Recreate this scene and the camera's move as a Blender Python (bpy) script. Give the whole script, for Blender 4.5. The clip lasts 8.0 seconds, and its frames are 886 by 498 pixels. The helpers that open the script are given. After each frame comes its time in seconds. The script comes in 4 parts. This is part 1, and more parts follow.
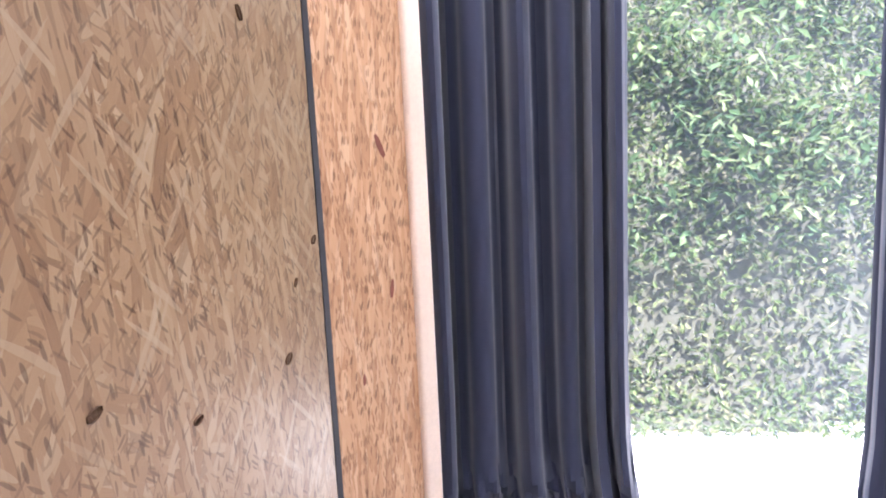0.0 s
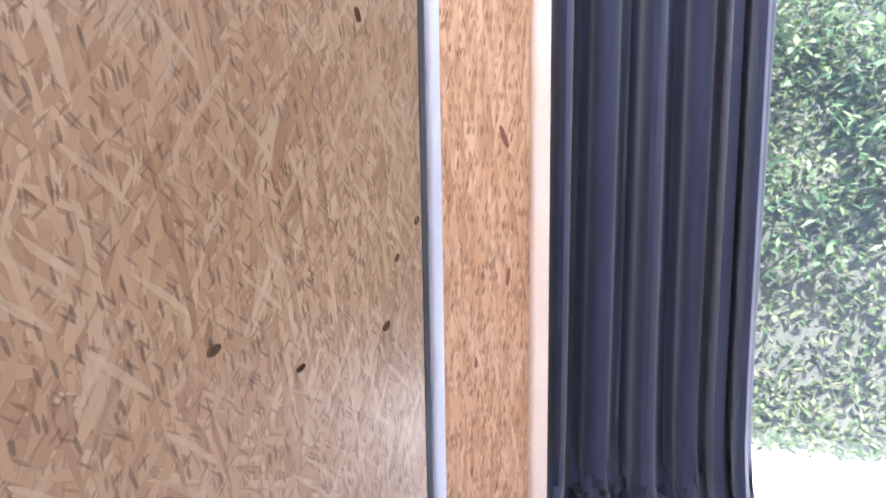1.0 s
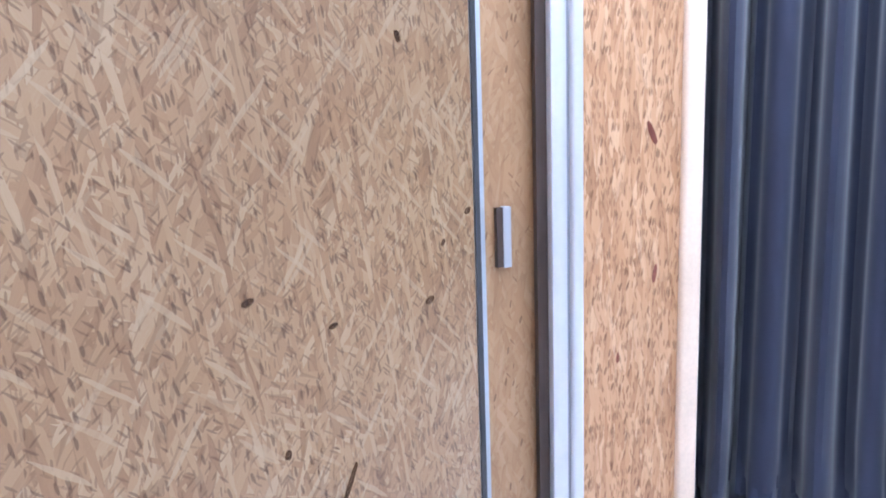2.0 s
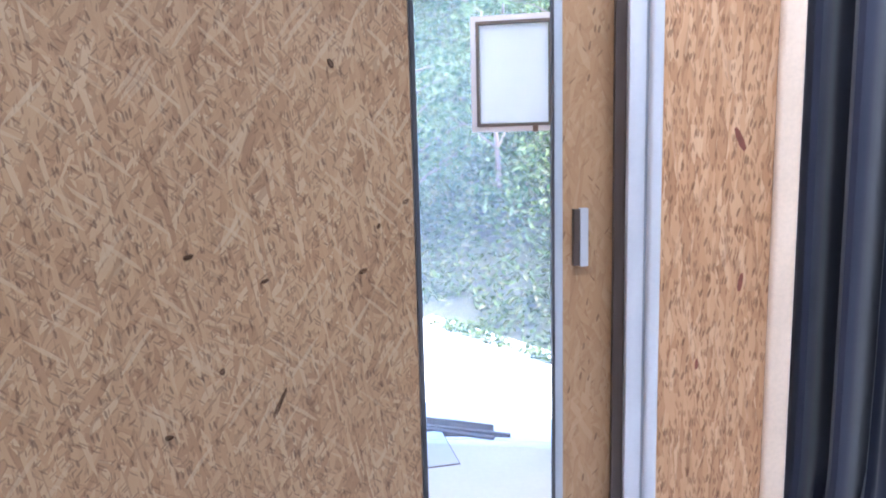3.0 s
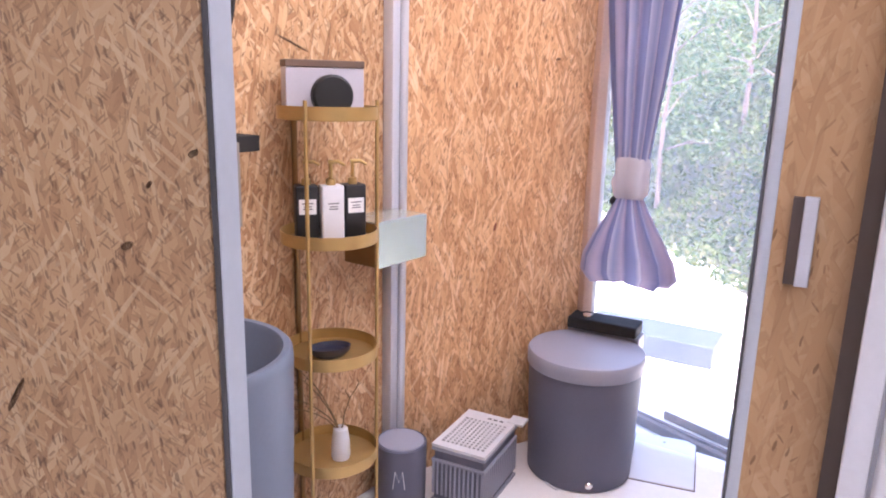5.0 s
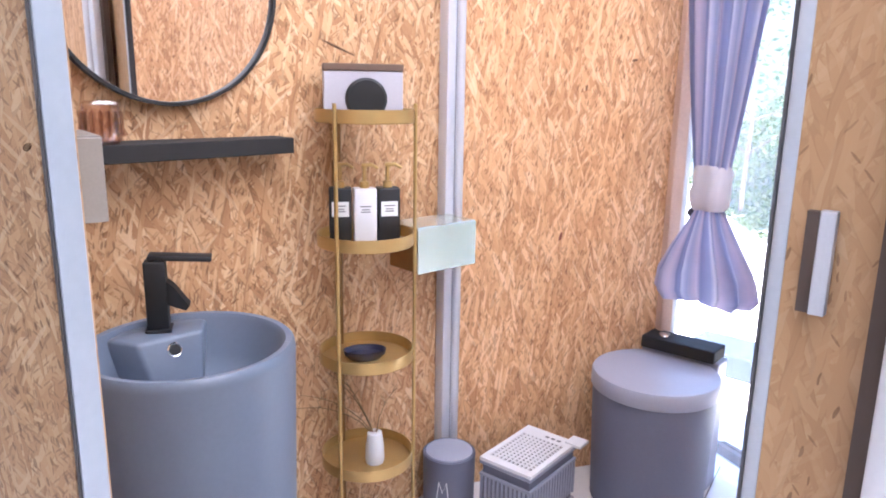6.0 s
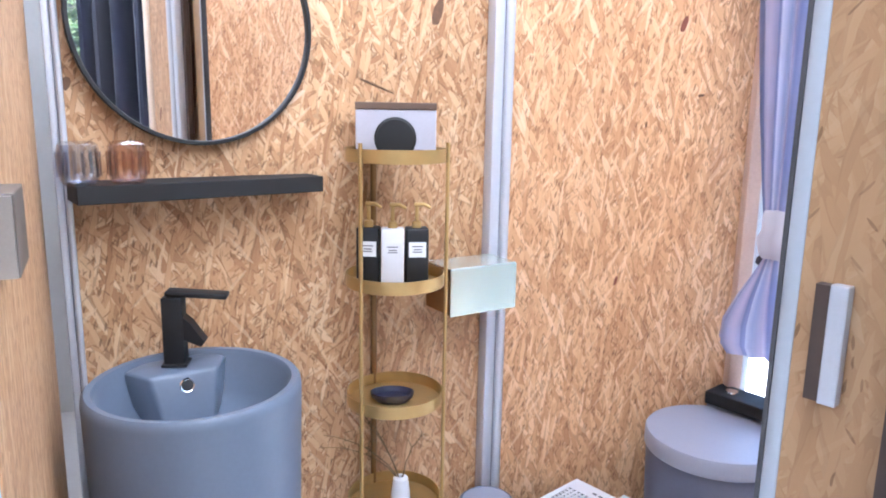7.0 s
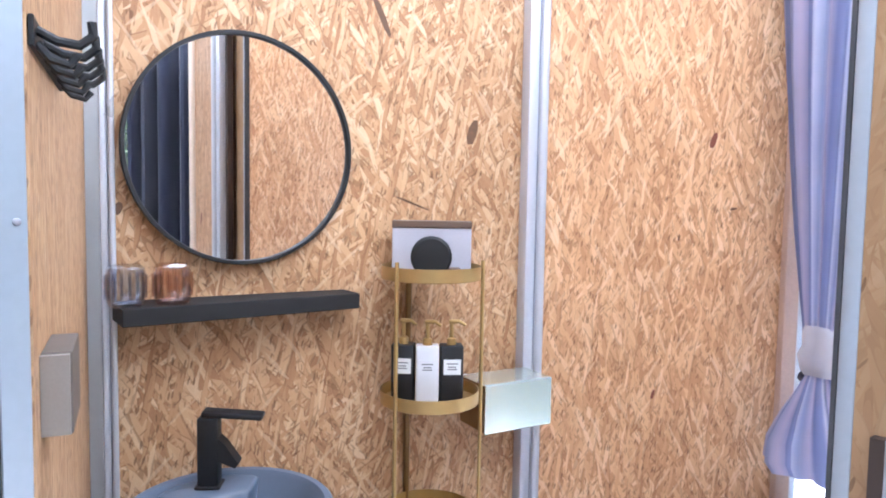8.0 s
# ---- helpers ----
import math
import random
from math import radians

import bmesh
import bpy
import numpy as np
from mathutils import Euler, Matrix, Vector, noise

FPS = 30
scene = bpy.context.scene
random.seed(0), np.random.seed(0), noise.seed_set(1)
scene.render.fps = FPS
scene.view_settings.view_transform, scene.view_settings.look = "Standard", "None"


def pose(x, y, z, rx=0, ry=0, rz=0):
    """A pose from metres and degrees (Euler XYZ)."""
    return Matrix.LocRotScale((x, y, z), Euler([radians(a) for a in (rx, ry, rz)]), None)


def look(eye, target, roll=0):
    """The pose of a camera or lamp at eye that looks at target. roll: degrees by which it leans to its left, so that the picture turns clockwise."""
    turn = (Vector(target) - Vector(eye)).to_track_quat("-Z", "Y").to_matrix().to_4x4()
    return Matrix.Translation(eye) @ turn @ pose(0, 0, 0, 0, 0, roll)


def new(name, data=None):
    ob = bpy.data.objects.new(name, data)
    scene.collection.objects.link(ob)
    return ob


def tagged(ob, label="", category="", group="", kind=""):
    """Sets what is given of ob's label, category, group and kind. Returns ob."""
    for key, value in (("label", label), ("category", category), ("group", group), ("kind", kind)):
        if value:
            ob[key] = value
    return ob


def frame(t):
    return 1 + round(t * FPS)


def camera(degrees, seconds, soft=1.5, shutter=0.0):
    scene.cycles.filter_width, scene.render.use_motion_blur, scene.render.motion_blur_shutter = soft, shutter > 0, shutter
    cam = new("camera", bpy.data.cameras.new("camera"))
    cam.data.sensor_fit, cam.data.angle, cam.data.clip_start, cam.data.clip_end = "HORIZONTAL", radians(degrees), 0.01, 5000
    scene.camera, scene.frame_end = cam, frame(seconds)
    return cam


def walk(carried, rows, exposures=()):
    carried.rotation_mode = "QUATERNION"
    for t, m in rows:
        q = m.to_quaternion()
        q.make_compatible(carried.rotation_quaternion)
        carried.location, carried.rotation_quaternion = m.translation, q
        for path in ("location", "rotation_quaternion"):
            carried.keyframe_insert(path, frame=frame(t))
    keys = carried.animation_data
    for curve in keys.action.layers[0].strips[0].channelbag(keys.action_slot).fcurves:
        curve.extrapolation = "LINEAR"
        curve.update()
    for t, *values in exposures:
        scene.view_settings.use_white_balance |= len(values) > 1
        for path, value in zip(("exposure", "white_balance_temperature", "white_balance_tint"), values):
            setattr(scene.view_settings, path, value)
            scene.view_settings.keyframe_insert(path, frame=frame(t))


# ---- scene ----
# ---- camera and walk ----
cam = camera(64.35, 8.0, soft=1.9)
ROWS = [
    (0.0, -1.1287, -0.2894, 1.3704, -50.3490, -9.2058, 2.6750),
    (0.5, -1.1278, -0.2913, 1.3703, -46.4162, -9.5455, 2.1100),
    (1.0, -1.1379, -0.3451, 1.3706, -39.2796, -9.6061, 0.8972),
    (1.5, -1.1088, -0.4086, 1.3709, -31.3438, -9.4258, 1.4460),
    (2.0, -1.0485, -0.5060, 1.3707, -22.4366, -9.4398, 1.9636),
    (2.2, -1.0144, -0.5485, 1.3706, -19.1790, -9.4000, 2.0093),
    (3.3, -0.6811, -0.7755, 1.3488, -0.7609, -8.3011, 1.4064),
    (3.5, -0.6371, -0.7420, 1.3372, 1.7111, -8.1095, 1.2734),
    (4.0, -0.4822, -0.5390, 1.3493, 13.3253, -8.7213, -1.4443),
    (4.5, -0.3703, -0.3564, 1.3450, 19.2224, -11.6712, -1.5282),
    (5.0, -0.2439, -0.2623, 1.3516, 28.3382, -13.2052, -1.3464),
    (5.2, -0.1904, -0.2174, 1.3477, 32.1869, -13.6114, -1.1229),
    (6.3, 0.0195, 0.0262, 1.3430, 44.8370, -12.6967, -1.1898),
    (6.5, 0.0504, 0.0923, 1.3688, 48.2963, -12.6191, -1.1429),
    (7.0, 0.0645, 0.1342, 1.3815, 49.5493, -11.0255, -1.0137),
    (7.5, 0.0561, 0.1071, 1.4195, 50.9767, -6.1785, -2.7213),
    (8.0, 0.0531, 0.1177, 1.4582, 51.7940, -4.0355, -0.9704),
]
EXPOSURES = [(0.0, 3.45, 5800, 19), (1.0, 3.45, 5500, 17), (2.0, 3.6, 5000, 11), (3.5, 3.0, 5600, 14), (4.5, 3.05, 6250, 26),
             (5.2, 3.15, 6250, 27), (6.5, 3.5, 5450, 11), (7.0, 3.42, 5350, 10), (8.0, 3.15, 5350, 10)]
walk(cam, [(t, pose(x, y, z, 90 + pitch, roll, yaw)) for t, x, y, z, yaw, pitch, roll in ROWS], EXPOSURES)

# ---- light ----
SUN_FROM = Vector((0.5, -0.55, 1.9)).normalized()
world = bpy.data.worlds.new("sky")
scene.world = world
world.use_nodes = True
wn = world.node_tree.nodes
wl = world.node_tree.links
sky = wn.new("ShaderNodeTexSky")
sky.sky_type = "NISHITA"
sky.sun_disc = False
sky.sun_elevation = math.asin(SUN_FROM.z)
sky.sun_rotation = math.atan2(SUN_FROM.x, SUN_FROM.y)
wl.new(sky.outputs[0], wn["Background"].inputs[0])
wn["Background"].inputs[1].default_value = 0.15
sun = new("sun", bpy.data.lights.new("sun", "SUN"))
sun.data.energy, sun.data.angle, sun.data.color = 4.6, radians(0.6), (1.0, 0.95, 0.88)
sun.matrix_world = look((0, 0, 9), Vector((0, 0, 9)) - SUN_FROM)


# ---- materials ----
def mat(name):
    m = bpy.data.materials.new(name)
    m.use_nodes = True
    nt = m.node_tree
    return m, nt, nt.nodes["Principled BSDF"]


def node(nt, kind, **values):
    n = nt.nodes.new(kind)
    for key, value in values.items():
        n.inputs[key.replace("_", " ")].default_value = value
    return n


def math_node(nt, op, a, b=None, c=None):
    n = nt.nodes.new("ShaderNodeMath")
    n.operation = op
    for i, v in enumerate((a, b, c)):
        if v is None:
            continue
        if isinstance(v, (int, float)):
            n.inputs[i].default_value = v
        else:
            nt.links.new(v, n.inputs[i])
    return n.outputs[0]


def mix_col(nt, fac, a, b, blend="MIX"):
    n = nt.nodes.new("ShaderNodeMix")
    n.data_type, n.blend_type = "RGBA", blend
    for i, v in ((0, fac), (6, a), (7, b)):
        if isinstance(v, (int, float, tuple)):
            n.inputs[i].default_value = v
        else:
            nt.links.new(v, n.inputs[i])
    return n.outputs[2]


def ramp(nt, fac, stops):
    n = nt.nodes.new("ShaderNodeValToRGB")
    els = n.color_ramp.elements
    els[0].position, els[0].color = stops[0][0], (*stops[0][1], 1)
    els[1].position, els[1].color = stops[-1][0], (*stops[-1][1], 1)
    for p, c in stops[1:-1]:
        e = els.new(p)
        e.color = (*c, 1)
    nt.links.new(fac, n.inputs[0])
    return n.outputs[0]


def bump(nt, bsdf, height, strength, distance):
    b = nt.nodes.new("ShaderNodeBump")
    b.inputs["Strength"].default_value, b.inputs["Distance"].default_value = strength, distance
    nt.links.new(height, b.inputs["Height"])
    nt.links.new(b.outputs[0], bsdf.inputs["Normal"])


def plain(name, color, rough=0.5, metal=0.0, vary=0.12, scale=9.0, bumps=0.0, coat=0.0):
    """A surface of one stuff, with stains at a large scale and grain at a small one."""
    m, nt, b = mat(name)
    tc = nt.nodes.new("ShaderNodeTexCoord")
    n1 = node(nt, "ShaderNodeTexNoise", Scale=scale, Detail=5.0)
    n2 = node(nt, "ShaderNodeTexNoise", Scale=scale * 22, Detail=2.0)
    for n in (n1, n2):
        nt.links.new(tc.outputs["Object"], n.inputs["Vector"])
    both = math_node(nt, "ADD", math_node(nt, "MULTIPLY", n1.outputs[0], 0.65), math_node(nt, "MULTIPLY", n2.outputs[0], 0.35))
    lo = tuple(c * (1 - vary) for c in color)
    hi = tuple(min(1, c * (1 + vary)) for c in color)
    nt.links.new(ramp(nt, both, [(0.3, lo), (0.7, hi)]), b.inputs["Base Color"])
    b.inputs["Metallic"].default_value = metal
    nt.links.new(math_node(nt, "MULTIPLY_ADD", n1.outputs[0], 0.25, rough - 0.12), b.inputs["Roughness"])
    b.inputs["Coat Weight"].default_value = coat
    if bumps:
        bump(nt, b, n2.outputs[0], bumps, 0.002)
    return m


def osb(name, size=1.0, upright=0.0, light=1.0, warm=1.0, rough=0.55, contrast=1.0, chips=0.8, slivers=0.5, gloss=0.35, strands=1.0):
    """Oriented strand board: layers of long flakes, each layer turned its own way; size 1 has flakes 9 cm long."""
    m, nt, b = mat(name)
    tc = nt.nodes.new("ShaderNodeTexCoord")
    sep = nt.nodes.new("ShaderNodeSeparateXYZ")
    nt.links.new(tc.outputs["Object"], sep.inputs[0])
    flat = nt.nodes.new("ShaderNodeCombineXYZ")
    nt.links.new(sep.outputs[0], flat.inputs[0])
    nt.links.new(sep.outputs[2], flat.inputs[1])
    warp = node(nt, "ShaderNodeTexNoise", Scale=14.0 / size, Detail=2.0)
    nt.links.new(flat.outputs[0], warp.inputs["Vector"])
    wv = nt.nodes.new("ShaderNodeVectorMath")
    wv.operation = "MULTIPLY_ADD"
    nt.links.new(warp.outputs["Color"], wv.inputs[0])
    wv.inputs[1].default_value = (0.012 * size, 0.012 * size, 0)
    nt.links.new(flat.outputs[0], wv.inputs[2])
    turns = [62, -34, 96, 24, -66, 128, 78]
    turns = [90 + (a - 90 if a > 0 else a + 90) * (1 - upright) if upright else a for a in turns]
    lengths = [0.10, 0.08, 0.09, 0.07, 0.10, 0.06, 0.085]
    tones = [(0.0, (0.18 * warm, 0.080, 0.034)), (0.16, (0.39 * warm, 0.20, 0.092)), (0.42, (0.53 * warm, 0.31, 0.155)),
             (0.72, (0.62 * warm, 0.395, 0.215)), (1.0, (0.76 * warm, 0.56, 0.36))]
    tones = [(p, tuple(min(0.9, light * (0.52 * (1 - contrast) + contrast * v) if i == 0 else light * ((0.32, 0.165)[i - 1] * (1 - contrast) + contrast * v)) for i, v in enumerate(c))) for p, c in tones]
    col, hgt = None, None
    for i, (a, ln) in enumerate(zip(turns, lengths)):
        mp = nt.nodes.new("ShaderNodeMapping")
        mp.vector_type = "TEXTURE"
        mp.inputs["Rotation"].default_value = (0, 0, radians(a))
        mp.inputs["Location"].default_value = (0.31 * i, 0.17 * i, 0)
        mp.inputs["Scale"].default_value = (ln * size, 0.0085 * size * (1 + 0.3 * (i % 3)), 1)
        nt.links.new(wv.outputs[0], mp.inputs["Vector"])
        vo = nt.nodes.new("ShaderNodeTexVoronoi")
        vo.voronoi_dimensions = "2D"
        vo.inputs["Scale"].default_value = 1.0
        nt.links.new(mp.outputs[0], vo.inputs["Vector"])
        s3 = nt.nodes.new("ShaderNodeSeparateColor")
        nt.links.new(vo.outputs["Color"], s3.inputs[0])
        gr = node(nt, "ShaderNodeTexNoise", Scale=2.2, Detail=4.0, Roughness=0.7)
        g2 = nt.nodes.new("ShaderNodeMapping")
        g2.inputs["Scale"].default_value = (1.3, 6, 1)
        nt.links.new(mp.outputs[0], g2.inputs["Vector"])
        nt.links.new(g2.outputs[0], gr.inputs["Vector"])
        tone = math_node(nt, "ADD", math_node(nt, "MULTIPLY", s3.outputs[0], 0.72), math_node(nt, "MULTIPLY_ADD", gr.outputs[0], 0.55, -0.13))
        c = ramp(nt, tone, tones)
        edge = math_node(nt, "SMOOTH_MIN", math_node(nt, "MULTIPLY", vo.outputs["Distance"], 1.0), 0.9, 0.1)
        c = mix_col(nt, math_node(nt, "MULTIPLY", math_node(nt, "GREATER_THAN", edge, 0.62), 0.5 * contrast), c, tuple(v for v in (0.22 * light * warm, 0.11 * light, 0.045 * light)) + (1,))
        if col is None:
            col, hgt = c, s3.outputs[1]
        else:
            up = math_node(nt, "GREATER_THAN", s3.outputs[2], 0.72)
            col = mix_col(nt, up, col, c)
            hgt = math_node(nt, "ADD", math_node(nt, "MULTIPLY", hgt, 0.8), math_node(nt, "MULTIPLY", up, s3.outputs[1]))
    # small dark chips and broad tone
    chip = nt.nodes.new("ShaderNodeTexVoronoi")
    chip.voronoi_dimensions = "2D"
    chip.inputs["Scale"].default_value = 1.0
    cm = nt.nodes.new("ShaderNodeMapping")
    cm.vector_type = "TEXTURE"
    cm.inputs["Rotation"].default_value = (0, 0, radians(78))
    cm.inputs["Scale"].default_value = (0.034 * size, 0.0085 * size, 1)
    nt.links.new(wv.outputs[0], cm.inputs["Vector"])
    nt.links.new(cm.outputs[0], chip.inputs["Vector"])
    cs = nt.nodes.new("ShaderNodeSeparateColor")
    nt.links.new(chip.outputs["Color"], cs.inputs[0])
    dark = math_node(nt, "MULTIPLY", math_node(nt, "LESS_THAN", chip.outputs["Distance"], 0.27), math_node(nt, "GREATER_THAN", cs.outputs[0], chips))
    col = mix_col(nt, math_node(nt, "MULTIPLY", dark, 0.62), col, (0.13 * light * warm, 0.062 * light, 0.026 * light, 1))
    # fine dark slivers and pale strands at two turns each
    for k, (turn, ln, wd, cut, tone, share) in enumerate(((88, 0.013, 0.0026, 1 - 0.26 * slivers, (0.16, 0.072, 0.030), 0.62), (38, 0.017, 0.0028, 1 - 0.20 * slivers, (0.13, 0.058, 0.025), 0.6),
                                                          (142, 0.015, 0.0027, 1 - 0.20 * slivers, (0.17, 0.080, 0.034), 0.6), (40, 0.075, 0.0068, 0.90, (0.70, 0.50, 0.31), 0.55 * strands), (130, 0.085, 0.0075, 0.92, (0.72, 0.53, 0.34), 0.5 * strands))):
        turn = 90 + (turn - 90) * (1 - upright)
        sm = nt.nodes.new("ShaderNodeMapping")
        sm.vector_type = "TEXTURE"
        sm.inputs["Rotation"].default_value = (0, 0, radians(turn))
        sm.inputs["Location"].default_value = (0.071 * k + 0.02, 0.043 * k, 0)
        sm.inputs["Scale"].default_value = (ln * size * 1.6, wd * size * 1.6, 1)
        nt.links.new(wv.outputs[0], sm.inputs["Vector"])
        sv = nt.nodes.new("ShaderNodeTexVoronoi")
        sv.voronoi_dimensions = "2D"
        sv.inputs["Scale"].default_value = 1.0
        nt.links.new(sm.outputs[0], sv.inputs["Vector"])
        sc = nt.nodes.new("ShaderNodeSeparateColor")
        nt.links.new(sv.outputs["Color"], sc.inputs[0])
        on = math_node(nt, "MULTIPLY", math_node(nt, "LESS_THAN", sv.outputs["Distance"], 0.36), math_node(nt, "GREATER_THAN", sc.outputs[0], cut))
        col = mix_col(nt, math_node(nt, "MULTIPLY", on, math_node(nt, "MULTIPLY_ADD", sc.outputs[1], 0.5 * share, 0.5 * share)), col, (tone[0] * light * warm, tone[1] * light, tone[2] * light, 1))
    broad = node(nt, "ShaderNodeTexNoise", Scale=2.3, Detail=3.0)
    nt.links.new(flat.outputs[0], broad.inputs["Vector"])
    col = mix_col(nt, 1.0, col, ramp(nt, broad.outputs[0], [(0.3, (0.86, 0.85, 0.84)), (0.7, (1.0, 1.0, 1.0))]), "MULTIPLY")
    nt.links.new(col, b.inputs["Base Color"])
    b.inputs["Roughness"].default_value = rough
    b.inputs["Specular IOR Level"].default_value = gloss
    bump(nt, b, hgt, 0.35, 0.0012)
    return m


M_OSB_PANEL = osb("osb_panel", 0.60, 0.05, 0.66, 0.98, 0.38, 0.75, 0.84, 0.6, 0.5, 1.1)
M_OSB_BACK = osb("osb_back_wall", 1.15, 0.05, 1.0, 1.0, 0.55, 1.05, 0.9, 0.35)
M_OSB_SIDE = osb("osb_side_wall", 1.1, 0.35, 1.2, 1.03, 0.55, 0.85, 0.9, 0.4)
M_OSB_BARK = osb("osb_upright", 1.3, 0.78, 0.92, 1.08, 0.55, 0.7, 0.9, 0.7, 0.35, 0.6)
M_OSB_GRAIN = osb("osb_hook_wall", 0.9, 0.9, 0.98, 1.0, 0.55, 0.6, 0.85, 0.5)
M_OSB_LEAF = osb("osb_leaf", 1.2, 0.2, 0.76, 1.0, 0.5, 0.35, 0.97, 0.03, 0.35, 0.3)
M_ALU = plain("white_aluminium", (0.40, 0.44, 0.50), 0.38, 0.35, 0.06, 4)
M_POST = plain("post_white_aluminium", (0.56, 0.575, 0.62), 0.32, 0.3, 0.05, 4)
M_ALU_MID = plain("grey_aluminium", (0.28, 0.29, 0.33), 0.45, 0.3, 0.06, 4)
M_ALU_DARK = plain("dark_gasket", (0.05, 0.05, 0.055), 0.6)
M_PINE = plain("pale_pine", (0.72, 0.56, 0.42), 0.5, 0, 0.1, 5, 0.2)
M_PINE_PINK = plain("rosy_pine", (0.55, 0.38, 0.29), 0.5, 0, 0.12, 5, 0.2)
M_GREY = plain("grey_ceramic", (0.115, 0.14, 0.185), 0.42, 0, 0.06, 5)
M_BARREL = plain("grey_plastic", (0.095, 0.10, 0.14), 0.5, 0, 0.08, 6, 0.1)
M_LID = plain("grey_lid", (0.27, 0.28, 0.34), 0.42, 0, 0.05, 6)
M_BLACK = plain("black_metal", (0.008, 0.008, 0.009), 0.55, 0.0, 0.2, 20)
M_BLACK_WOOD = plain("black_stained_wood", (0.008, 0.007, 0.007), 0.75, 0, 0.3, 15, 0.2)
M_GOLD = plain("brushed_gold", (0.46, 0.31, 0.12), 0.42, 0.65, 0.1, 25)
M_BRONZE = plain("dark_gold_rod", (0.26, 0.15, 0.06), 0.4, 0.7, 0.12, 25)
M_WHITE = plain("white_plastic", (0.62, 0.62, 0.64), 0.4, 0, 0.04, 10)
M_MILKY = plain("milky_plastic", (0.46, 0.45, 0.50), 0.35, 0, 0.06, 8)
M_PAPER = plain("white_label", (0.7, 0.7, 0.69), 0.7, 0, 0.05, 30)
M_INK = plain("grey_print", (0.12, 0.12, 0.13), 0.7, 0, 0.1, 30)
M_BROWN = plain("brown_trim", (0.12, 0.075, 0.05), 0.5, 0, 0.1, 20)
M_SOAP = plain("dark_blue_soap_dish", (0.02, 0.022, 0.045), 0.35, 0, 0.1, 20)
M_TWIG = plain("dry_twig", (0.19, 0.13, 0.06), 0.8, 0, 0.25, 60)
M_CHROME = plain("chrome", (0.8, 0.8, 0.82), 0.12, 1.0, 0.03, 10)
M_STEEL = plain("satin_steel", (0.66, 0.72, 0.66), 0.22, 0.75, 0.06, 3)
M_PULL = plain("grey_pull", (0.45, 0.47, 0.52), 0.4, 0.3, 0.05, 10)
# pull block tones: paler lit side, darker shaded face (also the vent's brown frame)
M_PULL_LIT_SIDE = plain("taupe_lit_pull_side", (0.26, 0.225, 0.195), 0.45, 0, 0.1, 15)
M_PULL_WOOD = plain("grey_brown_pull", (0.11, 0.09, 0.075), 0.5, 0, 0.15, 20)
# shade put into colour: leaf pull's side and the gap by the door post
M_BROWN_SHADE = plain("brown_shade", (0.05, 0.032, 0.024), 0.55, 0, 0.1, 20)
M_FLOOR = plain("pale_floor", (0.74, 0.71, 0.70), 0.35, 0, 0.06, 2, 0.1)
M_DECK = plain("pale_gravel", (0.74, 0.72, 0.70), 0.85, 0, 0.12, 5, 0.5)
M_SHELL = plain("white_canvas", (0.78, 0.78, 0.77), 0.7, 0, 0.04, 3)
M_SOIL = plain("hillside_soil", (0.035, 0.034, 0.019), 0.95, 0, 0.35, 3, 0.6)
M_BLUISH = plain("dark_bluish", (0.024, 0.033, 0.050), 0.6, 0, 0.12, 5, 0.2)
M_OLD_WOOD = plain("grey_brown_plank", (0.13, 0.09, 0.075), 0.75, 0, 0.3, 20, 0.4)


def canvas(name, through_share):
    """Roof canvas that lets daylight through."""
    m, nt, b = mat(name)
    tr = nt.nodes.new("ShaderNodeBsdfTranslucent")
    tr.inputs[0].default_value = (0.85, 0.84, 0.82, 1)
    mx = nt.nodes.new("ShaderNodeMixShader")
    n = node(nt, "ShaderNodeTexNoise", Scale=2.5, Detail=4.0)
    nt.links.new(ramp(nt, n.outputs[0], [(0.3, (0.70, 0.70, 0.69)), (0.7, (0.8, 0.8, 0.79))]), b.inputs["Base Color"])
    mx.inputs[0].default_value = through_share
    nt.links.new(b.outputs[0], mx.inputs[1])
    nt.links.new(tr.outputs[0], mx.inputs[2])
    nt.links.new(mx.outputs[0], nt.nodes["Material Output"].inputs[0])
    return m


def clear_sheet(name, haze):
    """Clear flexible window sheet: see-through, a little hazy, glossy at grazing angles."""
    m, nt, b = mat(name)
    tr = nt.nodes.new("ShaderNodeBsdfTransparent")
    gl = nt.nodes.new("ShaderNodeBsdfGlossy")
    gl.inputs["Roughness"].default_value = 0.08
    df = nt.nodes.new("ShaderNodeBsdfTranslucent")
    df.inputs[0].default_value = (0.72, 0.84, 1.0, 1)
    no = node(nt, "ShaderNodeTexNoise", Scale=1.6, Detail=3.0)
    hz = math_node(nt, "MULTIPLY", no.outputs[0], haze * 2)
    a = nt.nodes.new("ShaderNodeMixShader")
    nt.links.new(hz, a.inputs[0])
    nt.links.new(tr.outputs[0], a.inputs[1])
    nt.links.new(df.outputs[0], a.inputs[2])
    c = nt.nodes.new("ShaderNodeMixShader")
    fr = nt.nodes.new("ShaderNodeFresnel")
    fr.inputs[0].default_value = 1.35
    nt.links.new(math_node(nt, "MULTIPLY", fr.outputs[0], 0.6), c.inputs[0])
    nt.links.new(a.outputs[0], c.inputs[1])
    nt.links.new(gl.outputs[0], c.inputs[2])
    nt.links.new(c.outputs[0], nt.nodes["Material Output"].inputs[0])
    return m


